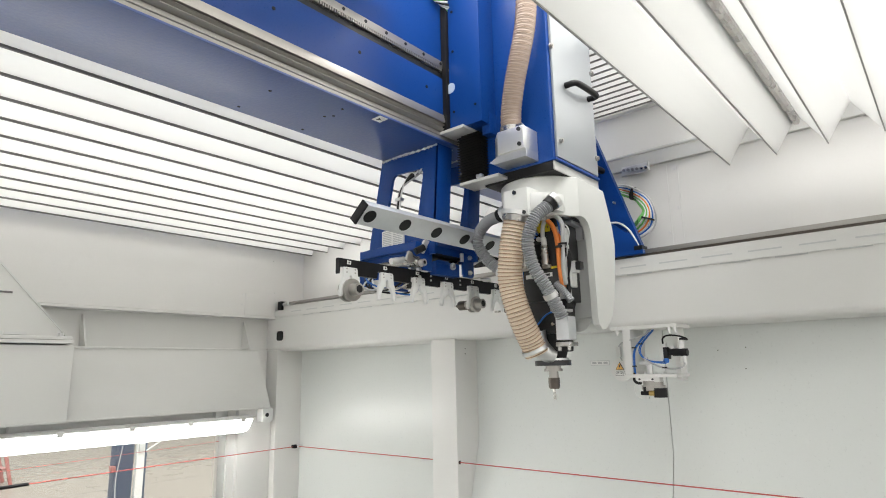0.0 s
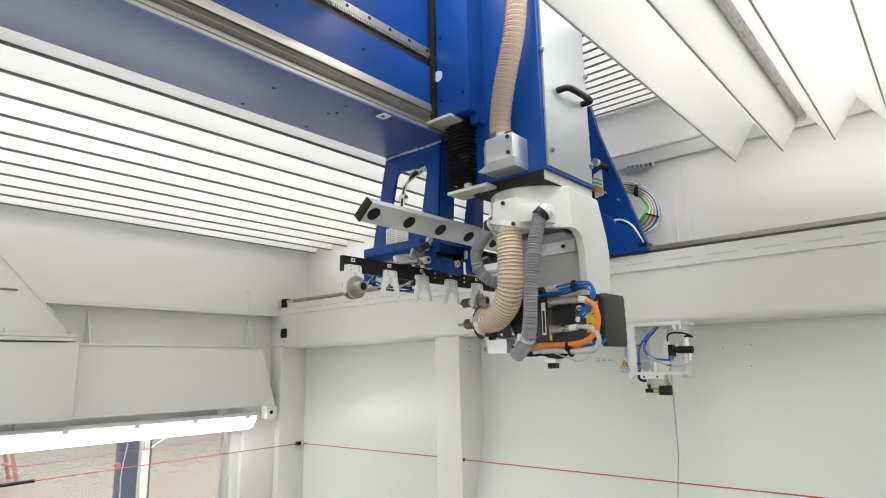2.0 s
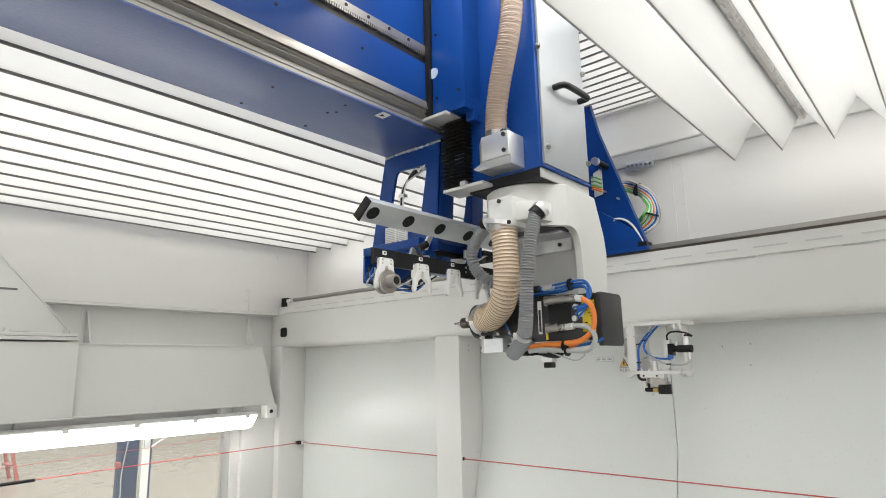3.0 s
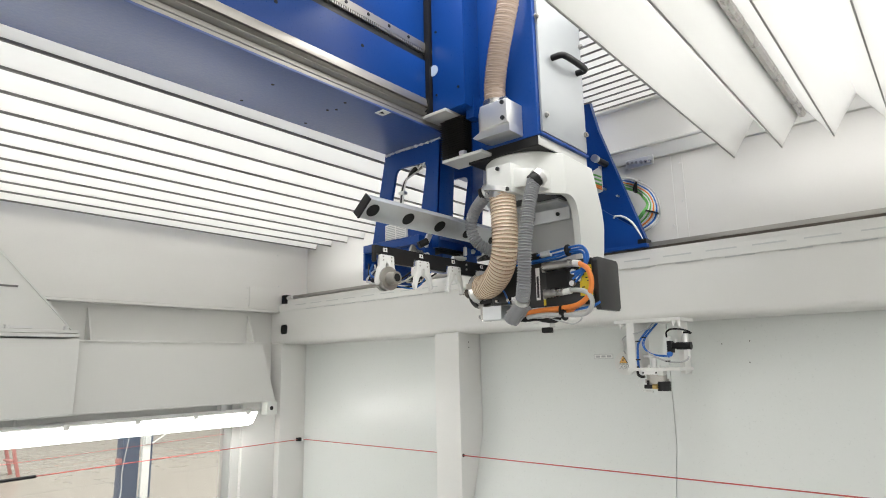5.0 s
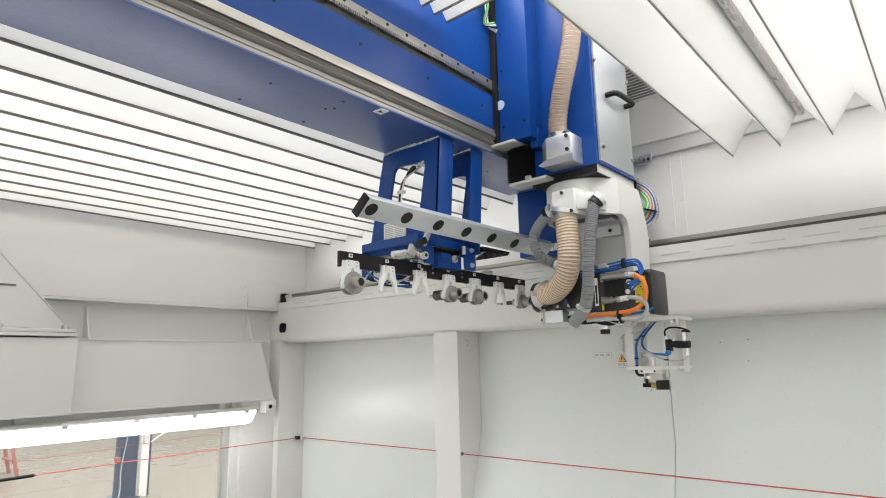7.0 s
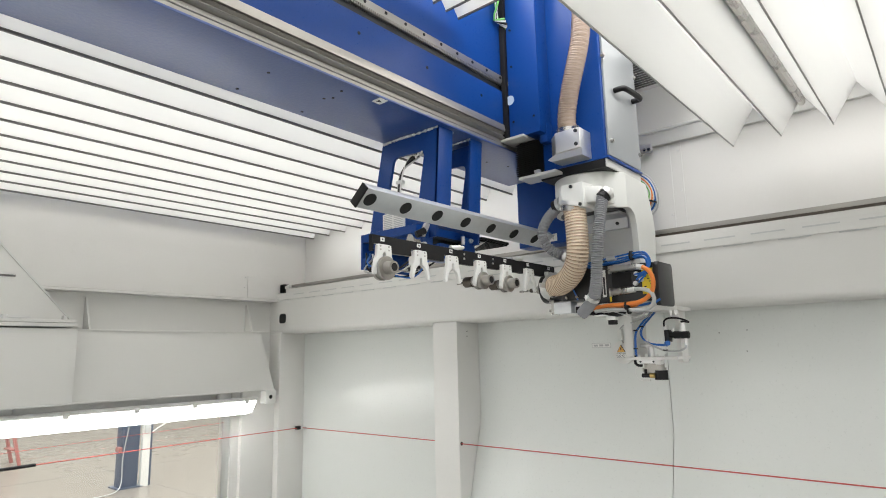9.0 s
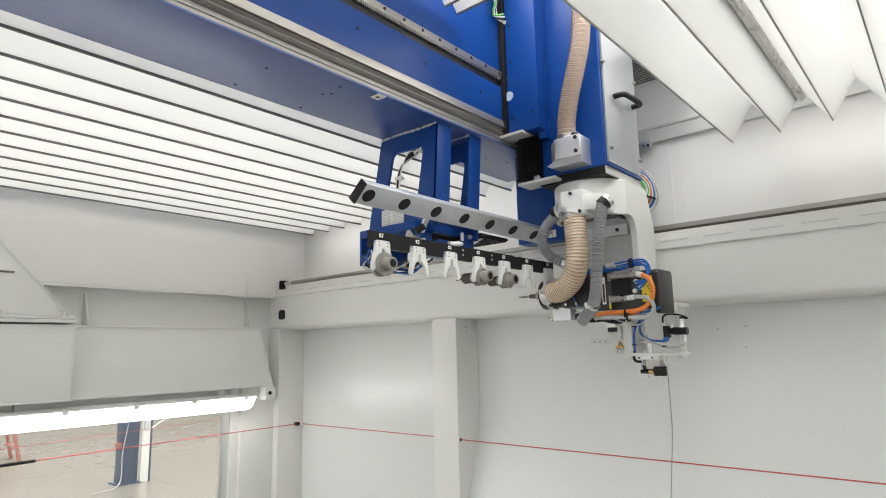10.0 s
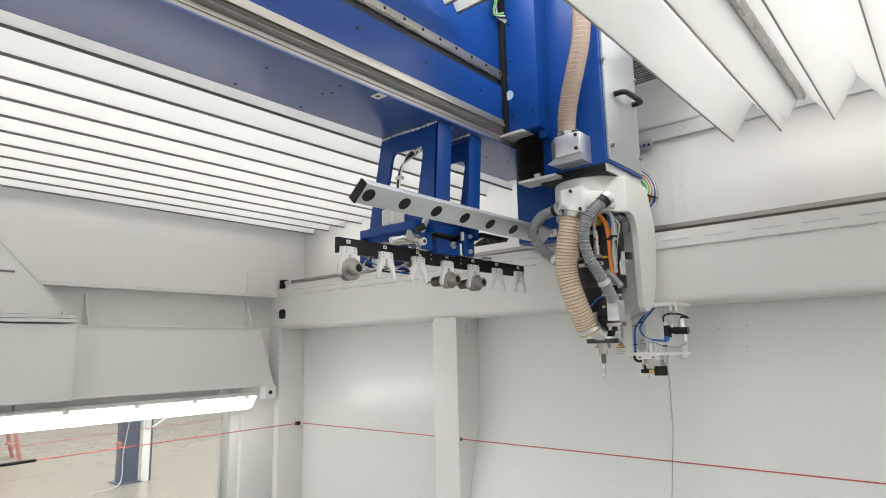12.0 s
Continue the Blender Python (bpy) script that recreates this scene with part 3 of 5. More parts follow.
for k in range(26):
    piece("bolt", bolt_me, gantry, Matrix.Translation((-1.6985, 2.95 - 0.12 * k, 3.084)))
for k in range(5):
    piece("bolt", bolt_me, gantry, Matrix.Translation((-1.7012, 2.30 - 0.41 * k, 2.93)))
hole_bm = B()
cyl(hole_bm, (0, 0, -0.0015), (0, 0, 0.002), 0.0065, seg=12)
hole_me = mesh_of("hole", hole_bm, BLACK)
for x, y in ((-1.845, 1.162), (-2.053, 1.156), (-1.771, 1.452), (-1.879, 1.448), (-1.848, 1.470), (-2.057, 1.468), (-1.90, 2.6), (-1.86, 2.75)):
    piece("hole", hole_me, gantry, Matrix.Translation((x, y, 2.693)))
b = B()
box(b, -1.755, 1.60, 2.6905, -1.705, 1.645, 2.693)
sg = part("sticker", b, PAPER, gantry, "small white sticker")
b = B()
prism(b, [(-1.742, 1.612), (-1.72, 1.612), (-1.731, 1.634)], "z", 2.6895, 2.6903)
part("mark", b, INK, sg)
b = B()
box(b, -2.035, 3.1, 2.275, -1.70, 3.42, 2.70, 0.006)
leg = part("end_leg", b, BLUE, gantry)
b = B()
box(b, -2.098, -2.78, 2.21, -1.70, -2.45, 2.70, 0.006)
part("end_leg", b, BLUE, gantry)
b = B()
prism(b, [(-1.71, 3.45), (-1.60, 3.30), (-1.545, 3.05), (-1.30, 2.32), (-1.30, 2.275), (-1.71, 2.275)], "y", 3.27, 3.31)
part("gusset", b, BLUE, gantry, "triangular blue end gusset")
b = B()
prism(b, [(-1.70, 2.62), (-1.545, 2.535), (-1.335, 2.378), (-1.30, 2.287), (-1.70, 2.287)], "y", 3.250, 3.269)
part("gusset_doubler", soften(b, 0.003), BLUE, gantry)
for x, z in ((-1.54, 2.80), (-1.52, 2.66), (-1.47, 2.47), (-1.44, 2.60)):
    b = B()
    cyl(b, (x, 3.244, z), (x, 3.270, z), 0.006, seg=10)
    part("screw", b, ALU, gantry)
b = B()
cyl(b, BUF + Vector((0, 0.0, 0)), BUF + Vector((0, -0.13, 0)), 0.019, seg=18)
buf = part("buffer", b, BLACK, gantry, "black shock absorber with a bright tip")
b = B()
cyl(b, BUF + Vector((0, -0.13, 0)), BUF + Vector((0, -0.16, 0)), 0.023, seg=18)
part("buffer_tip", b, ALU, buf)
b = B()
box(b, -1.72, 3.20, 2.263, -1.27, 3.42, 2.285, 0.004)
part("foot_plate", b, BLUE, gantry)
b = B()
box(b, -1.33, 3.222, 2.268, -1.28, 3.30, 2.315, 0.004)
part("wiper", b, BLACK, gantry)
b = B()
box(b, -1.815, 3.0965, 2.29, -1.765, 3.1, 2.335)
ys = part("axis_sign", b, PAPER, gantry, "white axis letter sign")


def letters(text, size, m, mat, parent, name="lettering"):
    cu = bpy.data.curves.new(name, "FONT")
    cu.body, cu.size, cu.align_x, cu.align_y = text, size, "CENTER", "CENTER"
    tmp = bpy.data.objects.new(name, cu)
    scene.collection.objects.link(tmp)
    me = bpy.data.meshes.new_from_object(tmp.evaluated_get(bpy.context.evaluated_depsgraph_get()))
    bpy.data.objects.remove(tmp)
    me.materials.append(mat)
    return piece(name, me, parent, m)


FRONT = Euler((radians(90), 0, 0)).to_matrix().to_4x4()
letters("Y", 0.04, Matrix.Translation((-1.79, 3.0955, 2.3125)) @ FRONT, INK, ys)

# cable loop at the gantry end
loop = thing("cable_loop", "bundle of green, white, blue and orange cables in a loop", "cable", (-1.42, 3.35, 2.72))
cols = [GREEN, GREEN, WHITEC, GREEN, WHITEC, ORANGE, WHITEC, BLUEC, WHITEC, GREYC]
for i, mt in enumerate(cols):
    o = (i - 4.5) * 0.0075
    b = B()
    sweep(b, [(-1.50, 3.36 + o, 2.715 + o * 0.6), (-1.434, 3.36, 2.698 + o * 0.9), (-1.37, 3.36 - o, 2.668 + o), (-1.305 + o * 0.7, 3.355, 2.61 + o * 0.7), (-1.272 + o, 3.35, 2.54), (-1.292 + o * 1.1, 3.35 + o, 2.47 - o * 0.5), (-1.345 + o, 3.36, 2.430 - o), (-1.42, 3.38, 2.405 - o)], 0.0058, n=34, seg=8)
    part("cable", b, mt, loop)
for p, d in (((-1.36, 3.357, 2.662), (0.9, 0, -0.42)), ((-1.283, 3.35, 2.49), (0.35, 0, 0.94))):
    b = B()
    cyl(b, Vector(p) - Vector(d) * 0.004, Vector(p) + Vector(d) * 0.004, 0.040, seg=20)
    part("cable_tie", b, BLACK, loop)
b = B()
sweep(b, [(-1.50, 3.26, 2.48), (-1.43, 3.255, 2.475), (-1.37, 3.255, 2.43), (-1.33, 3.255, 2.36), (-1.31, 3.26, 2.30)], 0.006, n=24)
part("cable", b, WHITEC, loop, "thin white cable")
b = B()
prism(b, [(-1.590, 2.79), (-1.535, 2.81), (-1.535, 2.65), (-1.590, 2.64)], "y", 3.258, 3.2685)
part("guide_plate", soften(b, 0.002), PAPER, gantry, "white cable guide plate")
for k, mt in enumerate((GREEN, WHITEC, GREEN, WHITEC, GREEN, ORANGE, ORANGE)):
    b = B()
    sweep(b, [(-1.60, 3.252, 2.765 - 0.0125 * k), (-1.572, 3.250, 2.758 - 0.0125 * k), (-1.545, 3.254, 2.742 - 0.0125 * k), (-1.537, 3.259, 2.738 - 0.0125 * k)], 0.0058, n=10, seg=8)
    part("cable", b, mt, loop)

# ---- tool changer carrier under the gantry ----
carrier = thing("tool_changer_frame", "blue welded frame hanging under the gantry bridge", "frame", (-1.95, 2.15, 2.19))


def leg_plate(y, th):
    bb = B()
    outer = [(-2.108, 2.692), (-1.731, 2.692), (-1.766, 2.17), (-2.219, 2.17)]
    inner = [(-2.030, 2.603), (-1.824, 2.592), (-1.868, 2.345), (-2.090, 2.345)]
    vs = []
    for c in (y, y + th):
        vs.append(([bb.verts.new((p[0], c, p[1])) for p in outer], [bb.verts.new((p[0], c, p[1])) for p in inner]))
    for s, (o, q) in enumerate(vs):
        for i in range(4):
            j = (i + 1) % 4
            bb.faces.new((o[i], o[j], q[j], q[i]))
    for which in (0, 1):
        a, c = vs[0][which], vs[1][which]
        for i in range(4):
            j = (i + 1) % 4
            bb.faces.new((a[i], a[j], c[j], c[i]))
    bmesh.ops.recalc_face_normals(bb, faces=bb.faces)
    corners = [bb.edges.get((vs[0][1][i], vs[1][1][i])) for i in range(4)]
    bmesh.ops.bevel(bb, geom=corners, offset=0.03, segments=4, profile=0.5, affect="EDGES")
    return bb


def flange(y0, y1):
    bb = B()
    prism(bb, [(-1.743, 2.692), (-1.729, 2.692), (-1.760, 2.236), (-1.774, 2.236)], "y", y0, y1)
    return soften(bb, 0.002)


part("leg_plate", leg_plate(2.0, 0.014), BLUE, carrier)
part("leg_plate", leg_plate(2.316, 0.014), BLUE, carrier)
part("leg_flange", flange(2.0, 2.10), BLUE, carrier)
part("leg_flange", flange(2.24, 2.33), BLUE, carrier)
wr = random.Random(8)
for wy in (1.995, 2.105, 2.236):
    b = B()
    wn = 90
    wiggle = [wr.uniform(0.001, 0.009) for _ in range(wn)]
    sweep(b, [(-2.10, wy, 2.686), (-1.98, wy - 0.002, 2.688), (-1.85, wy + 0.002, 2.686), (-1.733, wy, 2.687)], lambda i: wiggle[i], n=wn, seg=8)
    part("weld_seam", b, ALU, carrier, "rough bare weld seam")
b = B()
box(b, -2.235, 1.965, 2.196, -1.850, 2.34, 2.236, 0.004)
part("base_plate", b, BLUE, carrier)
b = B()
wiggle = [wr.uniform(0.002, 0.006) for _ in range(70)]
sweep(b, [(-2.20, 1.985, 2.238), (-2.08, 1.984, 2.239), (-1.97, 1.985, 2.238), (-1.86, 1.985, 2.238)], lambda i: wiggle[i], n=70, seg=6)
part("weld_seam", b, BLUE, carrier)
b = B()
box(b, -2.235, 1.965, 2.06, -2.220, 2.30, 2.196, 0.003)
part("side_plate", b, BLUE, carrier)
b = B()
box(b, -2.215, 1.962, 2.065, -2.10, 1.974, 2.115, 0.003)
part("front_lug", b, BLUE, carrier)
b = B()
prism(b, [(1.945, 2.176), (2.013, 2.226), (2.024, 2.226), (2.024, 2.092), (1.965, 2.092)], "x", -1.815, -1.802)
part("gusset", soften(b, 0.002), BLUE, carrier)
b = B()
box(b, -2.10, 2.03, 2.182, -1.845, 2.33, 2.195, 0.002)
part("slide_plate", b, BLACK, carrier)
b = B()
cyl(b, (-1.99, 2.04, 2.168), (-1.99, 2.30, 2.168), 0.017, seg=16)
box(b, -2.02, 2.10, 2.15, -1.96, 2.14, 2.186, 0.003)
part("drive_shaft", b, DARK, carrier)
for y in (2.02, 2.26):
    b = B()
    box(b, -2.16, y, 2.145, -1.86, y + 0.03, 2.181, 0.004)
    part("slide_rail", b, STEEL, carrier, "steel slide rail")
b = B()
box(b, -1.95, 2.077, 2.088, -1.822, 2.250, 2.153, 0.004)
blue_box = part("drive_box", b, BLUE, carrier)
b = B()
cyl(b, (-1.822, 2.193, 2.137), (-1.812, 2.193, 2.137), 0.018, seg=20)
part("washer", b, ALU, blue_box)
b = B()
cyl(b, (-1.812, 2.193, 2.137), (-1.806, 2.193, 2.137), 0.009, seg=6)
part("hex_bolt", b, STEEL, blue_box)
b = B()
box(b, -1.835, 2.090, 2.142, -1.819, 2.165, 2.158, 0.002)
part("top_lip", b, BLUE, blue_box)
b = B()
prism(b, [(2.252, 2.205), (2.338, 2.205), (2.338, 2.104), (2.326, 2.090), (2.264, 2.090), (2.252, 2.104)], "x", -1.812, -1.800)
stop_plate = part("stop_plate", soften(b, 0.002), BLUE, carrier)
for z in (2.190, 2.115):
    b = B()
    cyl(b, (-1.801, 2.300, z), (-1.792, 2.300, z), 0.012, seg=18)
    cyl(b, (-1.792, 2.300, z), (-1.784, 2.300, z), 0.0075, seg=6)
    part("hex_bolt", b, ALU, stop_plate)
b = B()
cyl(b, (-1.802, 2.245, 2.165), (-1.802, 2.245, 2.205), 0.010, seg=12)
part("adjusting_screw", b, ALU, carrier)
b = B()
cyl(b, (-1.805, 2.335, 2.160), (-1.785, 2.400, 2.200), 0.006, seg=10)
part("tie_rod", b, ALU, carrier)
b = B()
box(b, -1.97, 2.345, 2.200, -1.76, 2.58, 2.212)
for k in range(9):
    box(b, -1.968, 2.352 + 0.026 * k, 2.192, -1.762, 2.362 + 0.026 * k, 2.201)
part("cable_chain", b, BLACK, carrier, "flat black cable chain")
b = B()
box(b, -2.098, 1.988, 2.243, -1.955, 1.9995, 2.322)
pl = part("type_plate", b, PAPER, carrier, "white type plate with unreadable lines")
for k in range(8):
    b = B()
    box(b, -2.092, 1.987, 2.248 + 0.009 * k, -2.032, 1.9882, 2.252 + 0.009 * k)
    box(b, -2.022, 1.987, 2.248 + 0.009 * k, -1.962, 1.9882, 2.252 + 0.009 * k)
    part("print_bar", b, GREYC, pl)
for i, (o, mt) in enumerate(((0, BLACK), (0.012, DARK), (-0.012, GREYC), (0.02, BLACK), (0.03, ALU))):
    b = B()
    sweep(b, [(-1.78 + o, 2.05, 2.61 + o), (-1.85, 2.045 + o, 2.600 + o * .6), (-1.92, 2.03, 2.580 + o * .9), (-1.985 + o * .4, 2.025, 2.545 + o * .5), (-2.012 + o * .4, 2.022, 2.49), (-2.022 + o * .4, 2.022, 2.40), (-2.03 + o * .4, 2.03, 2.24)], 0.0045, n=30, seg=8)
    part("air_line", b, mt, carrier)
b = B()
box(b, -2.03, 2.012, 2.470, -1.993, 2.04, 2.487, 0.004)
part("cable_clamp", b, ALU, carrier)
for k in range(7):
    b = B()
    r = random.Random(40 + k)
    x = -1.79 - 0.014 * k
    sweep(b, [(x, 2.02, 2.600), (x - 0.01, 2.008 + r.uniform(-.01, .006), 2.585 + r.uniform(-.01, .01)), (x - 0.03, 2.01, 2.592 + r.uniform(-.02, .01)), (x - 0.05, 2.03, 2.600)], 0.004, n=16, seg=6)
    part("air_line", b, (WHITEC, GREYC, ALU)[k % 3], carrier)
for i in range(5):
    r = random.Random(i)
    b = B()
    y = 1.62 + 0.05 * i
    sweep(b, [(-2.14 + r.uniform(-.02, .02), 1.95 + r.uniform(-.03, .03), 2.13), (-2.08, 1.90 + r.uniform(-.05, .05), 2.05 + r.uniform(-.03, .03)), (-2.02 + r.uniform(-.05, .05), 1.96 + 0.04 * i, 2.035 + r.uniform(-.03, .02)), (-1.95, 2.02 + 0.04 * i, 2.08), (-1.93, 2.05 + 0.04 * i, 2.12)], 0.0045, n=26, seg=6)
    part("air_line", b, (BLACK, WHITEC, GREYC, BLUEC)[i % 4], carrier)
for i, (x, y, z) in enumerate(((-2.10, 1.96, 2.06), (-2.03, 1.95, 2.05), (-1.97, 2.06, 2.05), (-1.90, 2.0, 2.07), (-2.05, 2.12, 2.06))):
    b = B()
    box(b, x - 0.02, y - 0.018, z - 0.016, x + 0.02, y + 0.018, z + 0.016, 0.003)
    cyl(b, (x + 0.02, y, z), (x + 0.045, y, z), 0.008, seg=10)
    part("valve", b, (ALU, STEEL, DARK)[i % 3], carrier)
b = B()
prism(b, [(1.838, 2.120), (1.858, 2.166), (1.872, 2.160), (1.892, 2.146), (1.918, 2.146), (1.948, 2.126), (1.945, 2.100), (1.915, 2.098), (1.890, 2.116), (1.862, 2.112)], "x", -1.802, -1.786)
arm_cast = part("pivot_arm", soften(b, 0.004), STEEL, carrier, "cast steel pivot arm")
b = B()
cyl(b, (-1.788, 1.929, 2.118), (-1.764, 1.929, 2.118), 0.017, seg=20)
part("pivot_eye", b, ALU, arm_cast)
b = B()
cyl(b, (-1.766, 1.929, 2.118), (-1.7625, 1.929, 2.118), 0.008, seg=16)
part("pin_hole", b, BLACK, arm_cast)
b = B()
cyl(b, (-1.795, 1.905, 2.168), (-1.775, 1.940, 2.190), 0.016, seg=16)
part("pivot_clamp", b, BLACK, carrier)
b = B()
prism(b, [(1.925, 2.172), (1.948, 2.162), (1.985, 2.226), (1.955, 2.230)], "x", -1.795, -1.780)
part("strut", soften(b, 0.003), ALU, carrier, "bare aluminium strut")
b = B()
cyl(b, (-1.845, 1.800, 2.117), (-1.835, 1.868, 2.132), 0.014, seg=18)
cyl(b, (-1.835, 1.868, 2.132), (-1.834, 1.880, 2.135), 0.010, seg=14)
part("air_cylinder", b, ALU, carrier, "aluminium air cylinder")

bar = thing("guard_bar", "galvanised square guard bar with dark plugged holes", "bar", (-1.69, 1.49, 2.211))
b = B()
prism(b, [(-1.6569, 2.2743), (-1.7283, 2.2106), (-1.7554, 2.2376), (-1.6839, 2.3004)], "y", 1.4942, 2.8751)
part("tube", soften(b, 0.003), BRUSH, bar)
b = B()
prism(b, [(-1.6560, 2.2743), (-1.7283, 2.2087), (-1.7573, 2.2376), (-1.6839, 2.3018)], "y", 1.4864, 1.4946)
part("end_cap", soften(b, 0.002), BLACK, bar, "black plastic end cap")
nrm = Vector((0.066, 0, -0.074)).normalized()
plug_bm = B()
cyl(plug_bm, Vector((0, 0, 0)) - nrm * 0.004, nrm * 0.0012, 0.029, seg=28)
plug = mesh_of("plug", plug_bm, BLACK)
for k in range(7):
    piece("plug", plug, bar, Matrix.Translation((-1.6926, 1.5337 + 0.1995 * k, 2.2425)))

# ---- tool rack ----
FX, TZ = -1.868, 1.970
rack = thing("tool_rack", "black tool rack bar with seven white gripper forks", "tool rack", (FX, 1.5, 2.10))
b = B()
outline = [(1.520, 2.100), (1.520, 2.036), (1.530, 2.036)]
for k in range(7):
    yk = 1.574 + 0.2067 * k
    outline += [(yk - 0.046, 2.036), (yk - 0.044, 2.066), (yk + 0.044, 2.066), (yk + 0.050, 2.036)]
outline = outline[:2] + outline[3:] + [(2.875, 2.036), (2.875, 2.100)]
prism(b, outline, "x", FX - 0.012, FX + 0.006)
part("rail", b, BLACK, rack)


def fork_mesh():
    bb = B()
    right = [(0.0, 0.094), (0.030, 0.094), (0.037, 0.088), (0.039, 0.050), (0.047, 0.034), (0.050, 0.010), (0.056, -0.012), (0.052, -0.024), (0.042, -0.026), (0.038, -0.008)]
    arc = [(0.033 * math.cos(radians(a)), 0.033 * math.sin(radians(a))) for a in range(10, 71, 15)] + [(0.008, 0.032), (0.007, 0.058), (0.0, 0.062)]
    half = right + arc
    full = half + [(-y, z) for y, z in half[1:-1][::-1]]
    prism(bb, full, "x", 0.004, 0.020)
    soften(bb, 0.0025, segments=2)
    return mesh_of("fork", bb, FORK)


fork_me = fork_mesh()
tag_bm = B()
box(tag_bm, 0.006, -0.010, 0.108, 0.0085, 0.010, 0.123)
tag_me = mesh_of("number_tag", tag_bm, PAPER)
bar_bm = B()
box(bar_bm, 0.0084, -0.004, 0.112, 0.0092, 0.004, 0.119)
bar_me = mesh_of("print_bar", bar_bm, INK)
scr_bm = B()
cyl(scr_bm, (0.019, 0, 0), (0.0215, 0, 0), 0.0036, seg=8)
scr_me = mesh_of("screw", scr_bm, TOOLST)
for k in range(7):
    m = Matrix.Translation((FX, 1.574 + 0.2067 * k, TZ))
    f = piece("fork", fork_me, rack, m)
    for yy in (-0.022, 0.022):
        for zz in (0.086, 0.072):
            piece("screw", scr_me, f, m @ Matrix.Translation((0, yy, zz)))
    tg = piece("number_tag", tag_me, rack, m)
    piece("print_bar", bar_me, tg, m)
for yk in (2.02, 2.50):
    b = B()
    cyl(b, (FX - 0.006, yk - 0.02, 2.104), (FX + 0.006, yk + 0.035, 2.110), 0.012, seg=16)
    cyl(b, (FX + 0.006, yk + 0.035, 2.110), (FX + 0.008, yk + 0.055, 2.112), 0.008, seg=14)
    box(b, FX - 0.016, yk - 0.008, 2.098, FX + 0.002, yk + 0.016, 2.108, 0.002)
    part("sensor", b, ALU, rack, "aluminium sensor with plug")
for yk, zk in ((2.08, 2.062), (2.08, 2.083), (2.30, 2.062), (2.30, 2.083)):
    b = B()
    cyl(b, (FX + 0.004, yk, zk), (FX + 0.010, yk, zk), 0.005, seg=10)
    part("screw", b, ALU, rack)
MOVES.append((rack, [(t, Matrix.Translation((0.93 * glide(RACK_X, t), 0, 0)) @ REST[rack]) for t in TIMES]))


# ---- tool holders: axis along x, the hollow taper towards +x ----
def tool_holder(label, at, big, nut, bit):
    ob = thing("tool_holder", label, "tool holder", at, "tool holders")
    c = Vector(at)

    def X(a):
        return c + Vector((a, 0, 0))
    bb = B()
    cyl(bb, X(0.022), X(0.034), big, seg=28)
    cyl(bb, X(0.004), X(0.022), big - 0.006, seg=28)
    cyl(bb, X(-0.008), X(0.004), big, seg=28)
    part("flange_ring", bb, TOOLST, ob)
    bb = B()
    prof = [(0.034, 0.026), (0.072, 0.0235), (0.072, 0.016), (0.036, 0.015)]
    seg = 24
    rings = [[bb.verts.new(X(a) + Vector((0, r * math.cos(2 * math.pi * k / seg), r * math.sin(2 * math.pi * k / seg)))) for k in range(seg)] for a, r in prof]
    for r0, r1 in zip(rings, rings[1:]):
        for k in range(seg):
            bb.faces.new((r0[k], r0[(k + 1) % seg], r1[(k + 1) % seg], r1[k]))
    bb.faces.new(rings[-1])
    part("hollow_taper", bb, TOOLST, ob)
    bb = B()
    cyl(bb, X(0.060), X(0.0725), 0.0158, seg=20)
    part("bore", bb, BLACK, ob)
    bb = B()
    cyl(bb, X(-0.008), X(-0.035), 0.021, seg=24)
    part("neck", bb, TOOLST, ob)
    if nut:
        bb = B()
        cyl(bb, X(-0.035), X(-0.078), nut, seg=18)
        cyl(bb, X(-0.078), X(-0.083), nut * 0.85, seg=18)
        part("collet_nut", bb, RACKS, ob)
        bb = B()
        cyl(bb, X(-0.083), X(-0.083 - bit), 0.006, seg=12)
        part("cutter", bb, STEEL, ob)
    return ob


def slot_at(k):
    return (FX + 0.001, 1.574 + 0.2067 * k, TZ)


rack_tool = [tool_holder("dark steel tool holder with a wide ring in the rack", slot_at(0), 0.046, 0, 0), tool_holder("dark steel collet holder with a nut in the rack", slot_at(4), 0.040, 0.024, 0.02)]
for ob in rack_tool:
    MOVES.append((ob, [(t, Matrix.Translation((0.93 * glide(RACK_X, t), 0, 0)) @ REST[ob]) for t in TIMES]))
tool_a = tool_holder("dark steel collet holder with a thin cutter", slot_at(3), 0.040, 0.025, 0.045)
tool_b = tool_holder("short dark steel holder with a slim cutter", slot_at(6), 0.038, 0.012, 0.07)
HUB = Vector((-1.395, 2.815, 1.948))


def on_spindle(t):
    """The pose of a holder while the spindle carries it."""
    m = Matrix.Translation((HUB.x, HUB.y + y_of(t), HUB.z + z_of(t))) @ pose(0, 0, 0, 0, glide(TILT, t) - 90, 0)
    return m @ Matrix.Translation((-0.3105, 0, -0.02))


def on_rack(ob, t):
    return Matrix.Translation((0.93 * glide(RACK_X, t), 0, 0)) @ REST[ob]


def handed_over(first, second, start, end, t):
    """From one carrier's pose to the other's while both hold the tool."""
    w = min(1.0, max(0.0, (t - start) / (end - start)))
    w = w * w * (3 - 2 * w)
    return first.lerp(second, w)


MOVES.append((tool_a, [(t, handed_over(on_spindle(t), on_rack(tool_a, t), 4.3, 4.8, t)) for t in TIMES]))
MOVES.append((tool_b, [(t, handed_over(on_rack(tool_b, t), on_spindle(t), 8.4, 8.8, t)) for t in TIMES]))


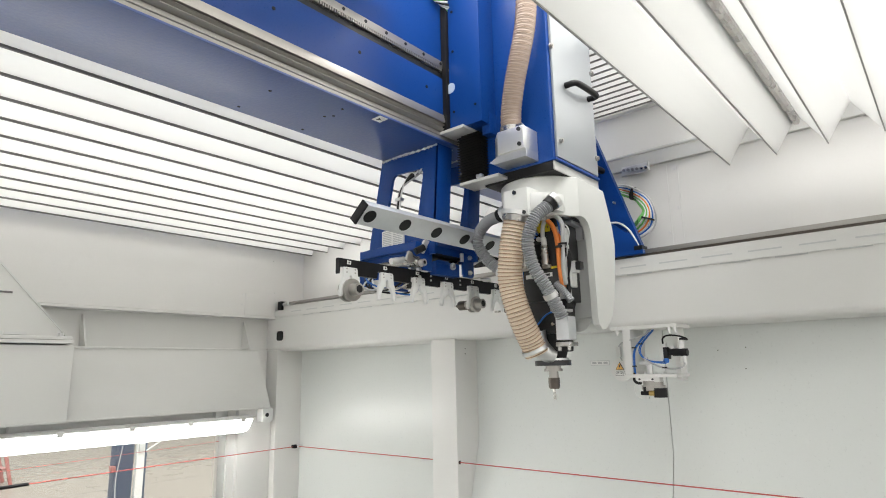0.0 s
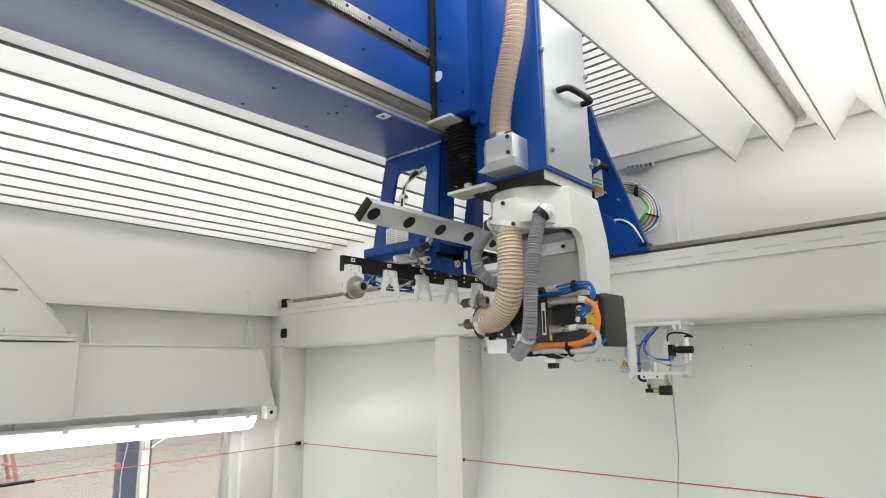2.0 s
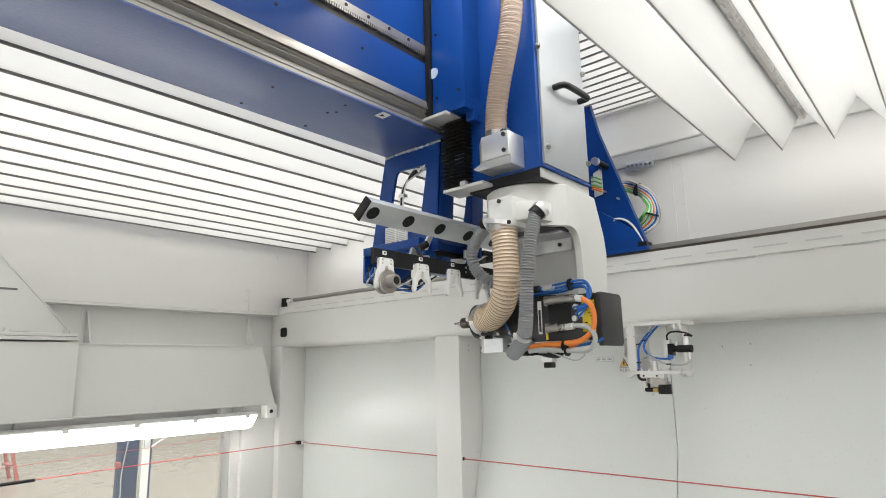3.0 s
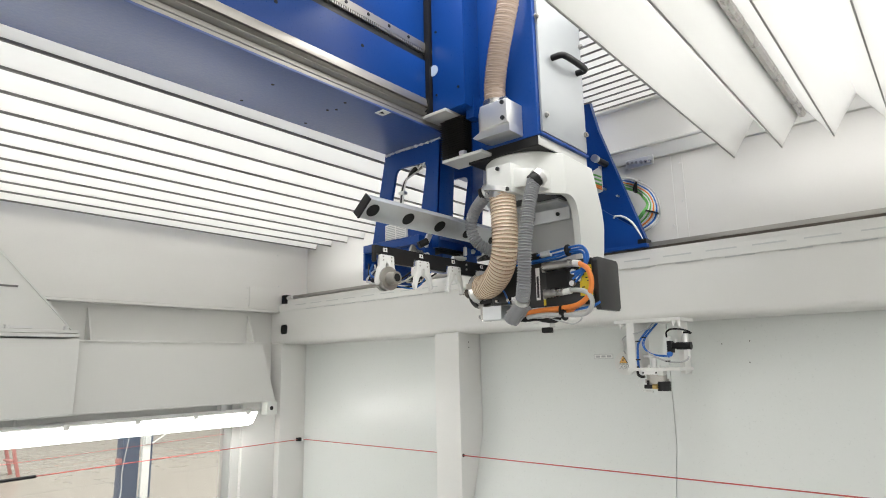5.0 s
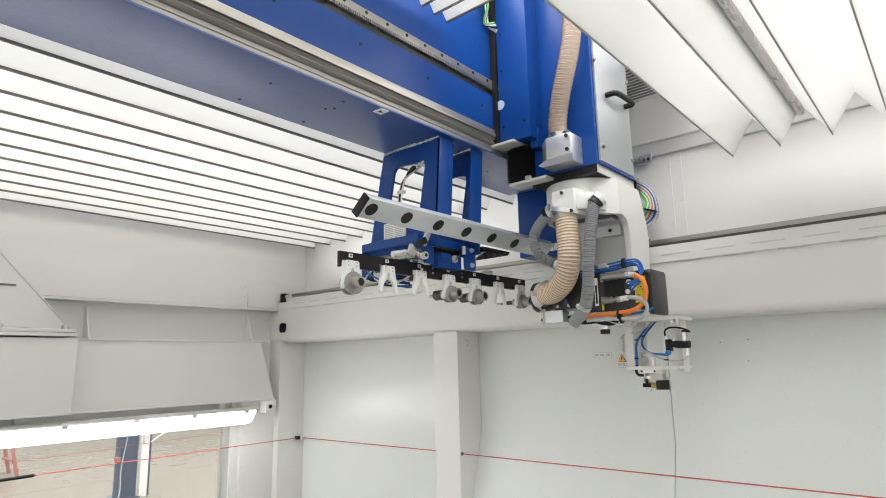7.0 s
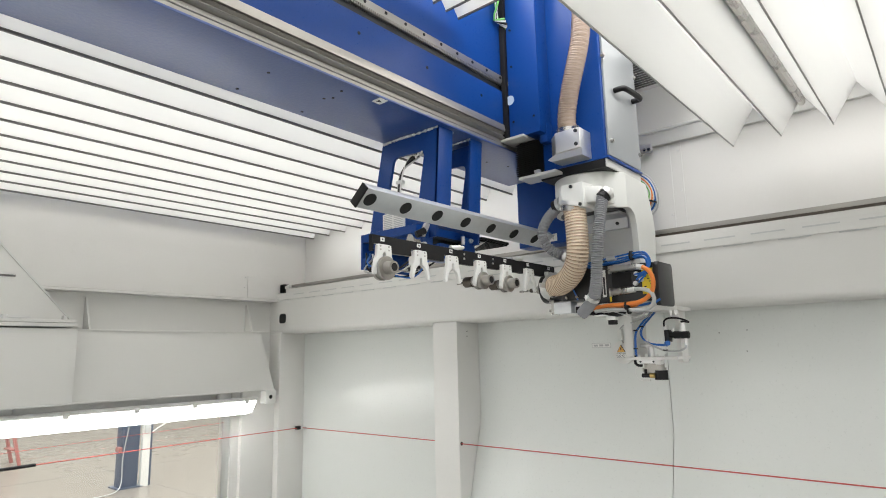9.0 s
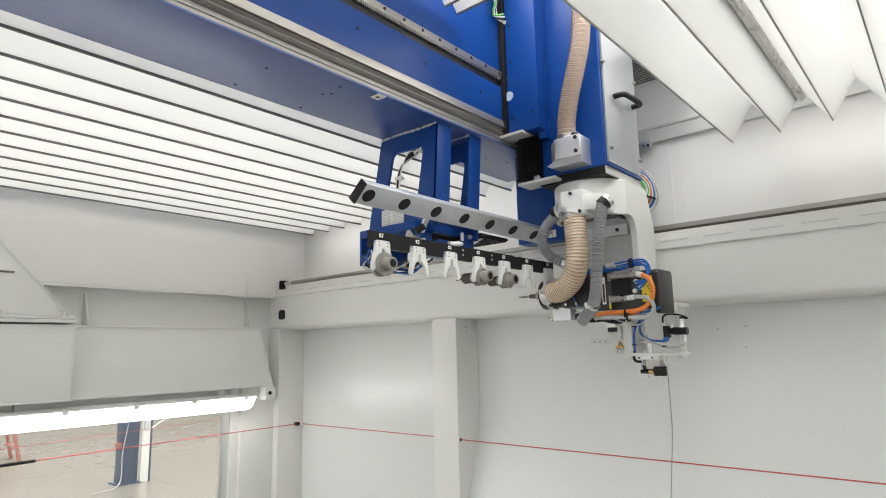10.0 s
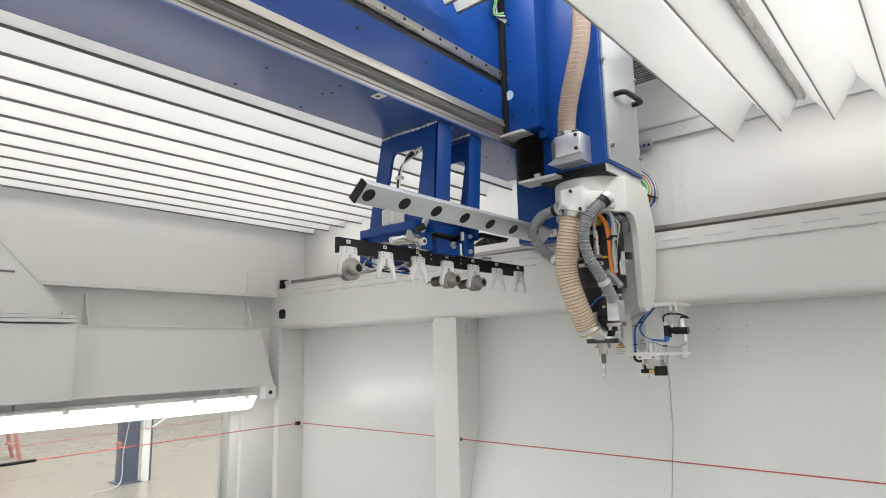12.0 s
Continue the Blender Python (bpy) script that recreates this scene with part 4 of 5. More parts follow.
# ---- carriage on the gantry ----
carriage = thing("carriage", "blue painted sheet carriage housing on the gantry rails", "carriage", (-1.6, 2.5, 2.74))
b = B()
box(b, -1.672, 2.5, 2.742, -1.488, 2.612, 4.3, 0.006)
part("housing", b, BLUE, carriage)
b = B()
box(b, -1.670, 2.60, 2.72, -1.575, 3.06, 4.3, 0.005)
part("back_plate", b, BLUE, carriage)
b = B()
box(b, -1.53, 2.56, 2.70, -1.484, 2.625, 2.80, 0.004)
part("guide_block", b, BLUE, carriage)
for z in (2.79, 3.32):
    b = B()
    box(b, -1.712, 2.515, z - 0.045, -1.672, 2.66, z + 0.045, 0.006)
    gb = part("runner_block", b, STEEL, carriage, "steel runner block on the rail")
    b = B()
    box(b, -1.712, 2.49, z - 0.04, -1.675, 2.515, z + 0.04, 0.004)
    part("wiper", b, BLACK, gb)
b = B()
box(b, -1.706, 2.484, 2.745, -1.676, 2.512, 4.2, 0.003)
part("wiper_strip", b, BLACK, carriage, "black rubber wiper strip")
b = B()
cyl(b, (-1.70, 2.54, 3.055), (-1.66, 2.54, 3.055), 0.035, seg=20)
part("pinion", b, BRASS, carriage, "brass-coloured pinion")
b = B()
cyl(b, (-1.662, 2.4985, 2.955), (-1.662, 2.501, 2.955), 0.026, seg=20)
part("cover_cap", b, CAPP, carriage, "round pale plastic cap")
for x, z in ((-1.645, 2.83), (-1.645, 3.14), (-1.645, 3.35), (-1.52, 2.83)):
    b = B()
    cyl(b, (x, 2.496, z), (x, 2.501, z), 0.006, seg=10)
    part("screw", b, BLACK, carriage)
b = B()
box(b, -1.755, 2.475, 2.728, -1.575, 2.60, 2.742, 0.002)
part("bracket_plate", b, PROFILE, carriage, "bright aluminium bracket plate")
for i, mt in enumerate((GREEN, WHITEC, GREYC, BLACK, WHITEC, GREEN)):
    b = B()
    o = 0.011 * i
    sweep(b, [(-1.66, 2.53 - o, 3.36 + o), (-1.69, 2.47 - o, 3.40), (-1.695 + o, 2.45 - o, 3.48), (-1.70 + o, 2.44 - o, 3.65), (-1.72, 2.44, 3.9)], 0.0055, n=20, seg=8)
    part("cable", b, mt, carriage)
key_with_carriage(carriage)

# ---- pleated bellows between carriage and ram ----
bellows = thing("bellows", "black pleated rubber bellows over the ball screw", "bellows", (-1.605, 2.60, 2.728))
pl_bm = B()
fold_rings = [[pl_bm.verts.new((sx * hx, sy * hy, z)) for sx, sy in ((-1, -1), (1, -1), (1, 1), (-1, 1))] for hx, hy, z in ((0.052, 0.036, -0.0055), (0.068, 0.052, -0.0008), (0.068, 0.052, 0.0008), (0.052, 0.036, 0.0055))]
for lower, above in zip(fold_rings, fold_rings[1:]):
    for k in range(4):
        pl_bm.faces.new((lower[k], lower[(k + 1) % 4], above[(k + 1) % 4], above[k]))
pleat_me = mesh_of("fold", pl_bm, RUBBER)
b = B()
box(b, -1.655, 2.56, 2.716, -1.555, 2.64, 2.728)
part("top_frame", b, RUBBER, bellows)
NF = 17
for k in range(NF):
    fo = piece("fold", pleat_me, bellows, Matrix.Translation((-1.605, 2.60, 2.6)))
    rows = []
    for t in TIMES[::2]:
        low = 2.500 + z_of(t)
        z = 2.722 + (low - 2.722) * (k + 0.5) / NF
        rows.append((t, REST[bellows].inverted() @ Matrix.Translation((-1.605, 2.60, z))))
    MOVES.append((fo, rows))
b = B()
box(b, -1.645, 2.565, 2.61, -1.565, 2.635, 2.72)
part("inner_sleeve", b, RUBBER, bellows)
key_with_carriage(bellows)

# ---- ram with the fork head ----
ram = thing("milling_ram", "blue milling ram with a white fork head and hoses", "milling head", (-1.385, 2.82, 2.475))
b = B()
box(b, -1.569, 2.612, 2.512, -1.201, 3.03, 4.4, 0.006)
part("ram_body", b, BLUE, ram)
b = B()
box(b, -1.565, 2.616, 2.470, -1.206, 3.026, 2.513, 0.002)
part("seal_plate", b, BLACK, ram, "black seal plate")
b = B()
box(b, -1.2055, 2.618, 2.472, -1.199, 3.022, 2.511, 0.001)
part("seal_edge", b, PROFILE, ram, "bare aluminium edge of the seal plate")
b = B()
box(b, -1.203, 2.612, 2.513, -1.186, 3.02, 2.523, 0.002)
part("cover_ledge", b, BLUE, ram)
b = B()
box(b, -1.2, 2.632, 2.53, -1.188, 3.012, 4.4, 0.003)
cover = part("cover_plate", b, PLATE, ram, "scuffed light grey cover plate")
for y, z in ((2.66, 2.607), (3.0, 2.616), (2.622, 3.041), (3.004, 3.055), (2.655, 3.5)):
    b = B()
    cyl(b, (-1.19, y, z), (-1.176, y, z), 0.012, seg=14)
    cyl(b, (-1.176, y, z), (-1.172, y, z), 0.007, seg=6)
    part("cap_screw", b, STEEL, cover)
b = B()
sweep(b, [(-1.19, 2.74, 2.895), (-1.15, 2.743, 2.896), (-1.137, 2.765, 2.897), (-1.134, 2.85, 2.90), (-1.137, 2.935, 2.903), (-1.15, 2.957, 2.904), (-1.19, 2.96, 2.905)], 0.0145, n=34, seg=12)
part("handle", b, BLACK, cover, "black plastic bridge handle")
b = B()
box(b, -1.66, 2.545, 2.480, -1.44, 2.66, 2.494, 0.002)
lp = part("lower_bracket", b, PROFILE, ram, "aluminium bellows bracket")
b = B()
box(b, -1.56, 2.54, 2.494, -1.53, 2.56, 2.512, 0.003)
part("stop_pin", b, ALU, lp)

# hose manifold on the ram face
b = B()
prism(b, [(-1.462, 2.612), (-1.462, 2.56), (-1.405, 2.497), (-1.272, 2.497), (-1.272, 2.612)], "z", 2.555, 2.658)
soften(b, 0.004)
hb = part("hose_box", b, ALU, ram, "milled aluminium hose box")
b = B()
prism(b, [(-1.462, 2.535), (-1.410, 2.557), (-1.272, 2.557), (-1.272, 2.522), (-1.435, 2.522)], "y", 2.512, 2.61)
part("box_foot", b, ALU, hb)
for x, z in ((-1.292, 2.642), (-1.292, 2.575)):
    b = B()
    cyl(b, (x, 2.49, z), (x, 2.498, z), 0.009, seg=12)
    part("screw", b, DARK, hb)
UP = [(-1.366, 2.552, 2.665), (-1.358, 2.545, 2.76), (-1.322, 2.525, 2.87), (-1.279, 2.51, 2.98), (-1.243, 2.505, 3.10), (-1.226, 2.505, 3.24), (-1.222, 2.51, 3.42), (-1.235, 2.53, 3.62), (-1.26, 2.55, 3.9)]
b = B()
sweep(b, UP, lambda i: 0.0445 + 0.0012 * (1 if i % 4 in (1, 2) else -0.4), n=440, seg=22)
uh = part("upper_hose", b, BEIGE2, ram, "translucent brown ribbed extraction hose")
b = B()
line = curve_points(UP, 1100)
ring_before = None
for i, p in enumerate(line):
    d = (line[min(1099, i + 1)] - line[max(0, i - 1)]).normalized()
    u = d.cross(Vector((0, 1, 0))).normalized()
    v = d.cross(u)
    a = 2 * math.pi * i / 20
    out = u * math.cos(a) + v * math.sin(a)
    ring = [b.verts.new(p + out * (0.0458 + q) + d * w) for q, w in ((0.0014, 0), (0, 0.0018), (-0.002, 0), (0, -0.0018))]
    if ring_before:
        for k in range(4):
            b.faces.new((ring_before[k], ring_before[(k + 1) % 4], ring[(k + 1) % 4], ring[k]))
    ring_before = ring
part("wire_coil", b, BRONZE, uh, "brown spiral wire")
b = B()
cyl(b, (-1.366, 2.552, 2.655), (-1.366, 2.551, 2.683), 0.051, seg=24)
part("hose_clamp", b, STEEL, uh)
b = B()
box(b, -1.32, 2.52, 2.660, -1.295, 2.55, 2.680, 0.003)
part("clamp_screw", b, STEEL, uh)

# white head: turning drum, housing and arm
CX, CY = -1.385, 2.815
b = B()
cyl(b, (CX, CY, 2.425), (CX, CY, 2.476), 0.150, 0.150, seg=64)
part("swivel_ring", b, DARK, ram)


def head_shell():
    """The white casting: a drum with one arm that hangs down behind the spindle, its inside left open."""
    bb = B()
    outer = []
    near = 25
    for i in range(near):
        a = math.pi + math.pi * i / (near - 1)
        x, y = math.cos(a), math.sin(a)
        outer.append((CX + (0.193 if x > 0 else 0.178) * x, CY + 0.19 * y))
    outer += [(-1.186, 2.90), (-1.190, 2.97), (-1.21, 3.01), (-1.26, 3.02), (-1.5, 3.02), (-1.54, 3.0), (-1.565, 2.95), (-1.57, 2.90)]
    n = len(outer)
    levels = [(2.468, 0.95), (2.460, 0.955), (2.300, 0.955)]
    rings = []
    for z, s in levels:
        rings.append([bb.verts.new((CX + (p[0] - CX) * s, CY + (p[1] - CY) * s, z)) for p in outer])
    for r0, r1 in zip(rings, rings[1:]):
        for k in range(n):
            bb.faces.new((r0[k], r0[(k + 1) % n], r1[(k + 1) % n], r1[k]))
    bb.faces.new(rings[0])
    bb.faces.new(rings[-1])
    bmesh.ops.recalc_face_normals(bb, faces=bb.faces)
    return bb


part("drum", head_shell(), WHITE, ram, "white painted cast drum")


def front_sheet():
    """The white front of the head: a curved wall round the drum that runs on into the flat arm, with the arch cut out of it."""
    line = []
    for i in range(29):
        a = radians(180 + 158 * i / 28)
        line.append((CX + (0.196 if math.cos(a) > 0 else 0.185) * math.cos(a), CY + 0.196 * math.sin(a), 2.470, 2.290, Vector((math.cos(a), math.sin(a), 0))))
    side = Vector((1, 0, 0))
    for y, top, low in ((2.775, 2.470, 2.292), (2.80, 2.470, 2.293), (2.825, 2.469, 2.288), (2.845, 2.469, 2.277), (2.858, 2.468, 2.260), (2.868, 2.468, 2.235), (2.875, 2.467, 2.200), (2.880, 2.467, 2.08),
                        (2.884, 2.467, 1.86), (2.892, 2.466, 1.825), (2.92, 2.466, 1.805), (2.96, 2.465, 1.812), (3.0, 2.464, 1.838), (3.028, 2.463, 1.868), (3.038, 2.440, 1.885), (3.06, 2.388, 1.945),
                        (3.08, 2.338, 2.02), (3.096, 2.298, 2.10), (3.110, 2.225, 2.195)):
        line.append((-1.179, y, top, low, side))
    bb = B()
    thick = 0.03
    cols = []
    for x, y, top, low, out in line:
        base = Vector((x, y, 0))
        inside = base - out * thick
        cols.append([bb.verts.new((base.x, base.y, low)), bb.verts.new((base.x, base.y, top - 0.006)), bb.verts.new((base.x - out.x * 0.006, base.y - out.y * 0.006, top)), bb.verts.new((inside.x, inside.y, top)), bb.verts.new((inside.x, inside.y, low))])
    for a, c in zip(cols, cols[1:]):
        for k in range(5):
            bb.faces.new((a[k], a[(k + 1) % 5], c[(k + 1) % 5], c[k]))
    bb.faces.new(cols[0]), bb.faces.new(cols[-1])
    return bb


part("front_sheet", front_sheet(), WHITE, ram, "white painted front of the fork head")
b = B()
# the arm, seen along y: a tall plate with a rounded foot; its front edge swells outwards
plan = [(-1.215, 2.926), (-1.212, 2.962), (-1.21, 3.0), (-1.21, 3.03), (-1.215, 3.05), (-1.225, 3.065), (-1.26, 3.075), (-1.50, 3.075), (-1.555, 3.06), (-1.57, 3.0), (-1.545, 2.945), (-1.51, 2.925)]
lev = [(2.36, 1.0), (2.05, 1.0), (1.95, 0.99), (1.88, 0.95), (1.84, 0.88), (1.81, 0.72), (1.80, 0.55)]
rings = []
for z, s in lev:
    rings.append([b.verts.new((-1.385 + (x + 1.385) * s, 2.925 + (y - 2.925) * (0.6 + 0.4 * s), z)) for x, y in plan])
for r0, r1 in zip(rings, rings[1:]):
    for k in range(len(plan)):
        b.faces.new((r0[k], r0[(k + 1) % len(plan)], r1[(k + 1) % len(plan)], r1[k]))
b.faces.new(rings[0])
b.faces.new(rings[-1])
bmesh.ops.recalc_face_normals(b, faces=b.faces)
arm = part("arm", b, WHITE, ram, "white painted cast fork arm")
# inside of the arm: its shade is put into a greyer colour
b = B()
box(b, -1.545, 2.913, 1.86, -1.210, 2.925, 2.305, 0.01)
part("arm_shaded_face", b, INNER, arm, "inner face of the arm, greyed for its shade")
b = B()
cyl(b, (HUB.x, 2.86, HUB.z), (HUB.x, 2.93, HUB.z), 0.10, seg=36)
part("hub_flange", b, DARK, arm)
b = B()
prism(b, [(2.94, 2.31), (2.94, 2.20), (2.925, 2.20), (2.918, 2.24), (2.90, 2.272), (2.87, 2.292), (2.82, 2.302), (2.82, 2.31)], "x", -1.54, -1.212)
part("corner_fillet", b, INNER, arm)
b = B()
prism(b, [(2.80, 2.288), (2.80, 2.276), (2.895, 2.270), (2.895, 2.215), (2.918, 2.215), (2.918, 2.288)], "x", -1.47, -1.235)
soften(b, 0.002)
blk = part("valve_block", b, BRUSH, ram, "grey metal block under the drum")
# dark disc added to draw the shadow beneath the drum
b = B()
cyl(b, (CX, CY, 2.288), (CX, CY, 2.2995), 0.165, seg=48)
part("drum_shade_plate", b, DARK, ram, "dark plate for the shade under the drum")
for x in (-1.42, -1.29):
    b = B()
    cyl(b, (x, 2.888, 2.243), (x, 2.896, 2.243), 0.009, seg=12)
    part("screw", b, DARK, blk)
b = B()
prism(b, [(-1.452, 2.68), (-1.452, 2.585), (-1.415, 2.545), (-1.298, 2.545), (-1.290, 2.68)], "z", 2.275, 2.402)
soften(b, 0.008)
hb2 = part("hose_manifold", b, WHITE, ram, "white hose manifold with socket screws")
b = B()
prism(b, [(-1.31, 2.70), (-1.31, 2.56), (-1.27, 2.572), (-1.235, 2.60), (-1.21, 2.645), (-1.205, 2.70)], "z", 2.296, 2.378)
part("manifold_bend", soften(b, 0.012), WHITE, hb2)
for x, z in ((-1.36, 2.385), (-1.315, 2.29)):
    b = B()
    cyl(b, (x, 2.538, z), (x, 2.547, z), 0.0085, seg=12)
    part("screw", b, DARK, hb2)


# ---- spindle unit, built lying along -x and hinged at the arm ----
def sp(x, y, z):
    return (HUB.x + x, HUB.y + y, HUB.z + z)


def spbox(bb, x0, y0, z0, x1, y1, z1, bevel=0.0):
    a, c = sp(x0, y0, z0), sp(x1, y1, z1)
    return box(bb, *a, *c, bevel)


b = B()
spbox(b, -0.02, -0.098, -0.13, 0.338, 0.09, 0.05, 0.006)
spbox(b, -0.16, -0.08, -0.10, 0.0, 0.085, 0.06, 0.012)
spindle = part("spindle", b, DARK, ram, "black electric spindle with cables", at=Matrix.Translation(HUB))
MOVES.append((spindle, [(t, REST[ram].inverted() @ REST[spindle] @ pose(0, 0, 0, 0, glide(TILT, t) - 90, 0)) for t in TURNS]))
b = B()
prism(b, [(2.722, 1.81), (2.735, 1.795), (2.895, 1.795), (2.908, 1.81), (2.908, 1.985), (2.895, 2.0), (2.735, 2.0), (2.722, 1.985)], "x", HUB.x + 0.338, HUB.x + 0.360)
soften(b, 0.003)
part("rear_cover", b, DARK, spindle, "flat dark grey rear cover")
b = B()
spbox(b, -0.235, -0.07, -0.09, -0.15, 0.07, 0.05, 0.012)
cyl(b, sp(-0.272, 0, -0.02), sp(-0.23, 0, -0.02), 0.055, 0.068, seg=32)
part("nose", b, BLACK, spindle)
b = B()
cyl(b, sp(-0.294, 0, -0.02), sp(-0.272, 0, -0.02), 0.079, seg=40)
part("nose_ring", b, DARK, spindle, "dark nose ring")
b = B()
cyl(b, sp(-0.274, 0, -0.02), sp(-0.262, 0, -0.02), 0.07, seg=40)
part("bearing_ring", b, ALU, spindle)
# clear suction elbow at the nose
b = B()
sweep(b, [sp(-0.155, -0.115, 0.0), sp(-0.20, -0.105, -0.01), sp(-0.235, -0.085, -0.03), sp(-0.252, -0.05, -0.05)], lambda i: 0.052 - 0.0012 * i, n=16, seg=20)
part("suction_elbow", b, ALU, spindle, "cast aluminium suction elbow")
b = B()
spbox(b, -0.190, -0.108, -0.165, -0.090, -0.04, -0.105, 0.005)
part("sensor_box", b, BRUSH, spindle, "aluminium sensor box")
b = B()
spbox(b, -0.215, -0.09, -0.165, -0.197, -0.03, -0.09, 0.003)
for z in (-0.145, -0.10):
    cyl(b, sp(-0.232, -0.075, z), sp(-0.197, -0.075, z), 0.008, seg=10)
part("sensor_bracket", b, STEEL, spindle)
b = B()
spbox(b, 0.085, -0.1005, -0.098, 0.103, -0.098, 0.035)
np_ = part("name_plate", b, PAPER, spindle, "white maker's plate with a dark bar")
b = B()
spbox(b, 0.089, -0.1012, -0.088, 0.099, -0.1004, 0.0)
part("print_bar", b, INK, np_)
b = B()
spbox(b, 0.118, -0.1008, -0.122, 0.128, -0.098, -0.095)
part("sticker", b, YELLOW, spindle, "small yellow sticker")
b = B()
spbox(b, 0.285, -0.1012, -0.098, 0.337, -0.098, 0.022)
ys2 = part("warning_sticker", b, YELLOW, spindle, "yellow sticker with unreadable black marks")
rr = random.Random(4)
for k in range(9):
    b = B()
    x, z = rr.uniform(0.292, 0.325), -0.09 + 0.012 * k
    spbox(b, x, -0.1018, z, x + rr.uniform(0.008, 0.018), -0.1011, z + 0.004)
    part("print_bar", b, INK, ys2)
for z, x1, nm in ((0.032, 0.272, "steel"), (-0.078, 0.222, "steel")):
    b = B()
    sweep(b, [sp(0.135 + (x1 - 0.135) * i / 3, -0.118, z) for i in range(4)], lambda i: 0.0175 if i // 2 % 2 else 0.0155, n=14, seg=18)
    part("connector", b, STEEL, spindle, "knurled steel cable connector")
    b = B()
    spbox(b, 0.122, -0.112, z - 0.02, 0.137, -0.096, z + 0.02, 0.003)
    part("connector_mount", b, STEEL, spindle)
b = B()
spbox(b, 0.135, -0.101, -0.055, 0.235, -0.097, 0.012, 0.002)
part("recess", b, BLACK, spindle)
for x, z in ((0.262, 0.0), (0.255, -0.045), (0.285, -0.03)):
    b = B()
    cyl(b, sp(x, -0.098, z), sp(x, -0.112, z), 0.011, seg=14)
    part("air_fitting", b, ALU, spindle)
b = B()
cyl(b, sp(0.20, -0.1005, -0.038), sp(0.20, -0.098, -0.038), 0.007, seg=14)
part("level_plug", b, BLUEC, spindle, "small blue plug")


def cable(name, mat, pts, r, n=36, label=""):
    bb = B()
    sweep(bb, [sp(*p) for p in pts], r, n=n, seg=10)
    return part(name, bb, mat, spindle, label)


cable("orange_cable", ORANGE, [(0.27, -0.118, 0.032), (0.30, -0.122, 0.026), (0.335, -0.125, 0.0), (0.347, -0.125, -0.05), (0.33, -0.122, -0.10), (0.28, -0.118, -0.132), (0.20, -0.112, -0.14), (0.10, -0.108, -0.142), (0.02, -0.10, -0.15)], 0.0105, 48)
cable("orange_cable", ORANGE, [(0.29, -0.09, -0.14), (0.20, -0.095, -0.15), (0.10, -0.095, -0.15), (0.0, -0.09, -0.155)], 0.0095)
b = B()
cyl(b, sp(0.27, -0.118, 0.032), sp(0.30, -0.122, 0.026), 0.0135, seg=14)
part("cable_sleeve", b, FORK, spindle)
cable("grey_cable", GREYC, [(0.22, -0.118, -0.078), (0.27, -0.122, -0.074), (0.325, -0.125, -0.088), (0.345, -0.125, -0.13), (0.31, -0.12, -0.168), (0.22, -0.115, -0.168), (0.12, -0.11, -0.16), (0.04, -0.105, -0.165)], 0.0095, 48)
b = B()
cyl(b, sp(0.222, -0.118, -0.078), sp(0.255, -0.121, -0.075), 0.013, seg=14)
part("cable_sleeve", b, FORK, spindle)
for i, (o, q) in enumerate(((0.0, 0.0), (0.010, 0.012), (-0.004, 0.022), (0.018, -0.006))):
    cable("blue_air_line", BLUEC, [(-0.02, -0.085 + q, 0.060 + o * .8), (0.08, -0.09 + q, 0.068 + o), (0.18, -0.095 + q, 0.072 + o * 1.3), (0.25, -0.10 + q, 0.082 + o), (0.305 + o * .5, -0.112 + q * .6, 0.076 + o), (0.324 + o * .8, -0.12, 0.045), (0.308 + q * .6, -0.118, 0.005), (0.27 - o * .8, -0.112, -0.012 - q * 1.4)], 0.0045, 44)
cable("blue_air_line", BLUEC, [(0.36, -0.09, -0.125), (0.33, -0.10, -0.14), (0.2, -0.09, -0.152), (0.05, -0.085, -0.15)], 0.0055)
b = B()
cyl(b, sp(0.05, -0.095, 0.084), sp(0.095, -0.095, 0.087), 0.014, seg=14)
part("air_coupling", b, DARK, spindle)
b = B()
cyl(b, sp(0.115, -0.095, 0.088), sp(0.16, -0.095, 0.09), 0.013, seg=14)
part("air_coupling", b, BRUSH, spindle)
for x, z in ((0.245, 0.088), (0.205, -0.15), (0.215, -0.165)):
    b = B()
    cyl(b, sp(x - 0.004, -0.108, z + 0.0), sp(x + 0.004, -0.108, z + 0.0), 0.024, seg=14)
    part("cable_tie", b, BLACK, spindle)
cable("black_tube", BLACK, [(0.0, -0.1, -0.17), (0.08, -0.09, -0.178), (0.16, -0.10, -0.185), (0.19, -0.105, -0.172), (0.17, -0.09, -0.155)], 0.011)
b = B()
spbox(b, 0.03, -0.10, -0.19, 0.12, -0.05, -0.17, 0.004)
spbox(b, 0.09, -0.10, -0.21, 0.14, -0.06, -0.188, 0.004)
part("valve", b, ALU, spindle)
b = B()
spbox(b, 0.10, -0.1, -0.232, 0.135, -0.065, -0.21, 0.004)
part("valve_knob", b, BLACK, spindle)
cable("thin_cable", GREYC, [(0.14, -0.1, -0.175), (0.20, -0.12, -0.19), (0.26, -0.125, -0.205), (0.295, -0.12, -0.185), (0.27, -0.11, -0.165)], 0.003, 30)
cable("blue_air_line", BLUEC, [(-0.10, -0.088, 0.05), (-0.12, -0.092, 0.0), (-0.08, -0.092, -0.05), (-0.06, -0.088, -0.1)], 0.004)
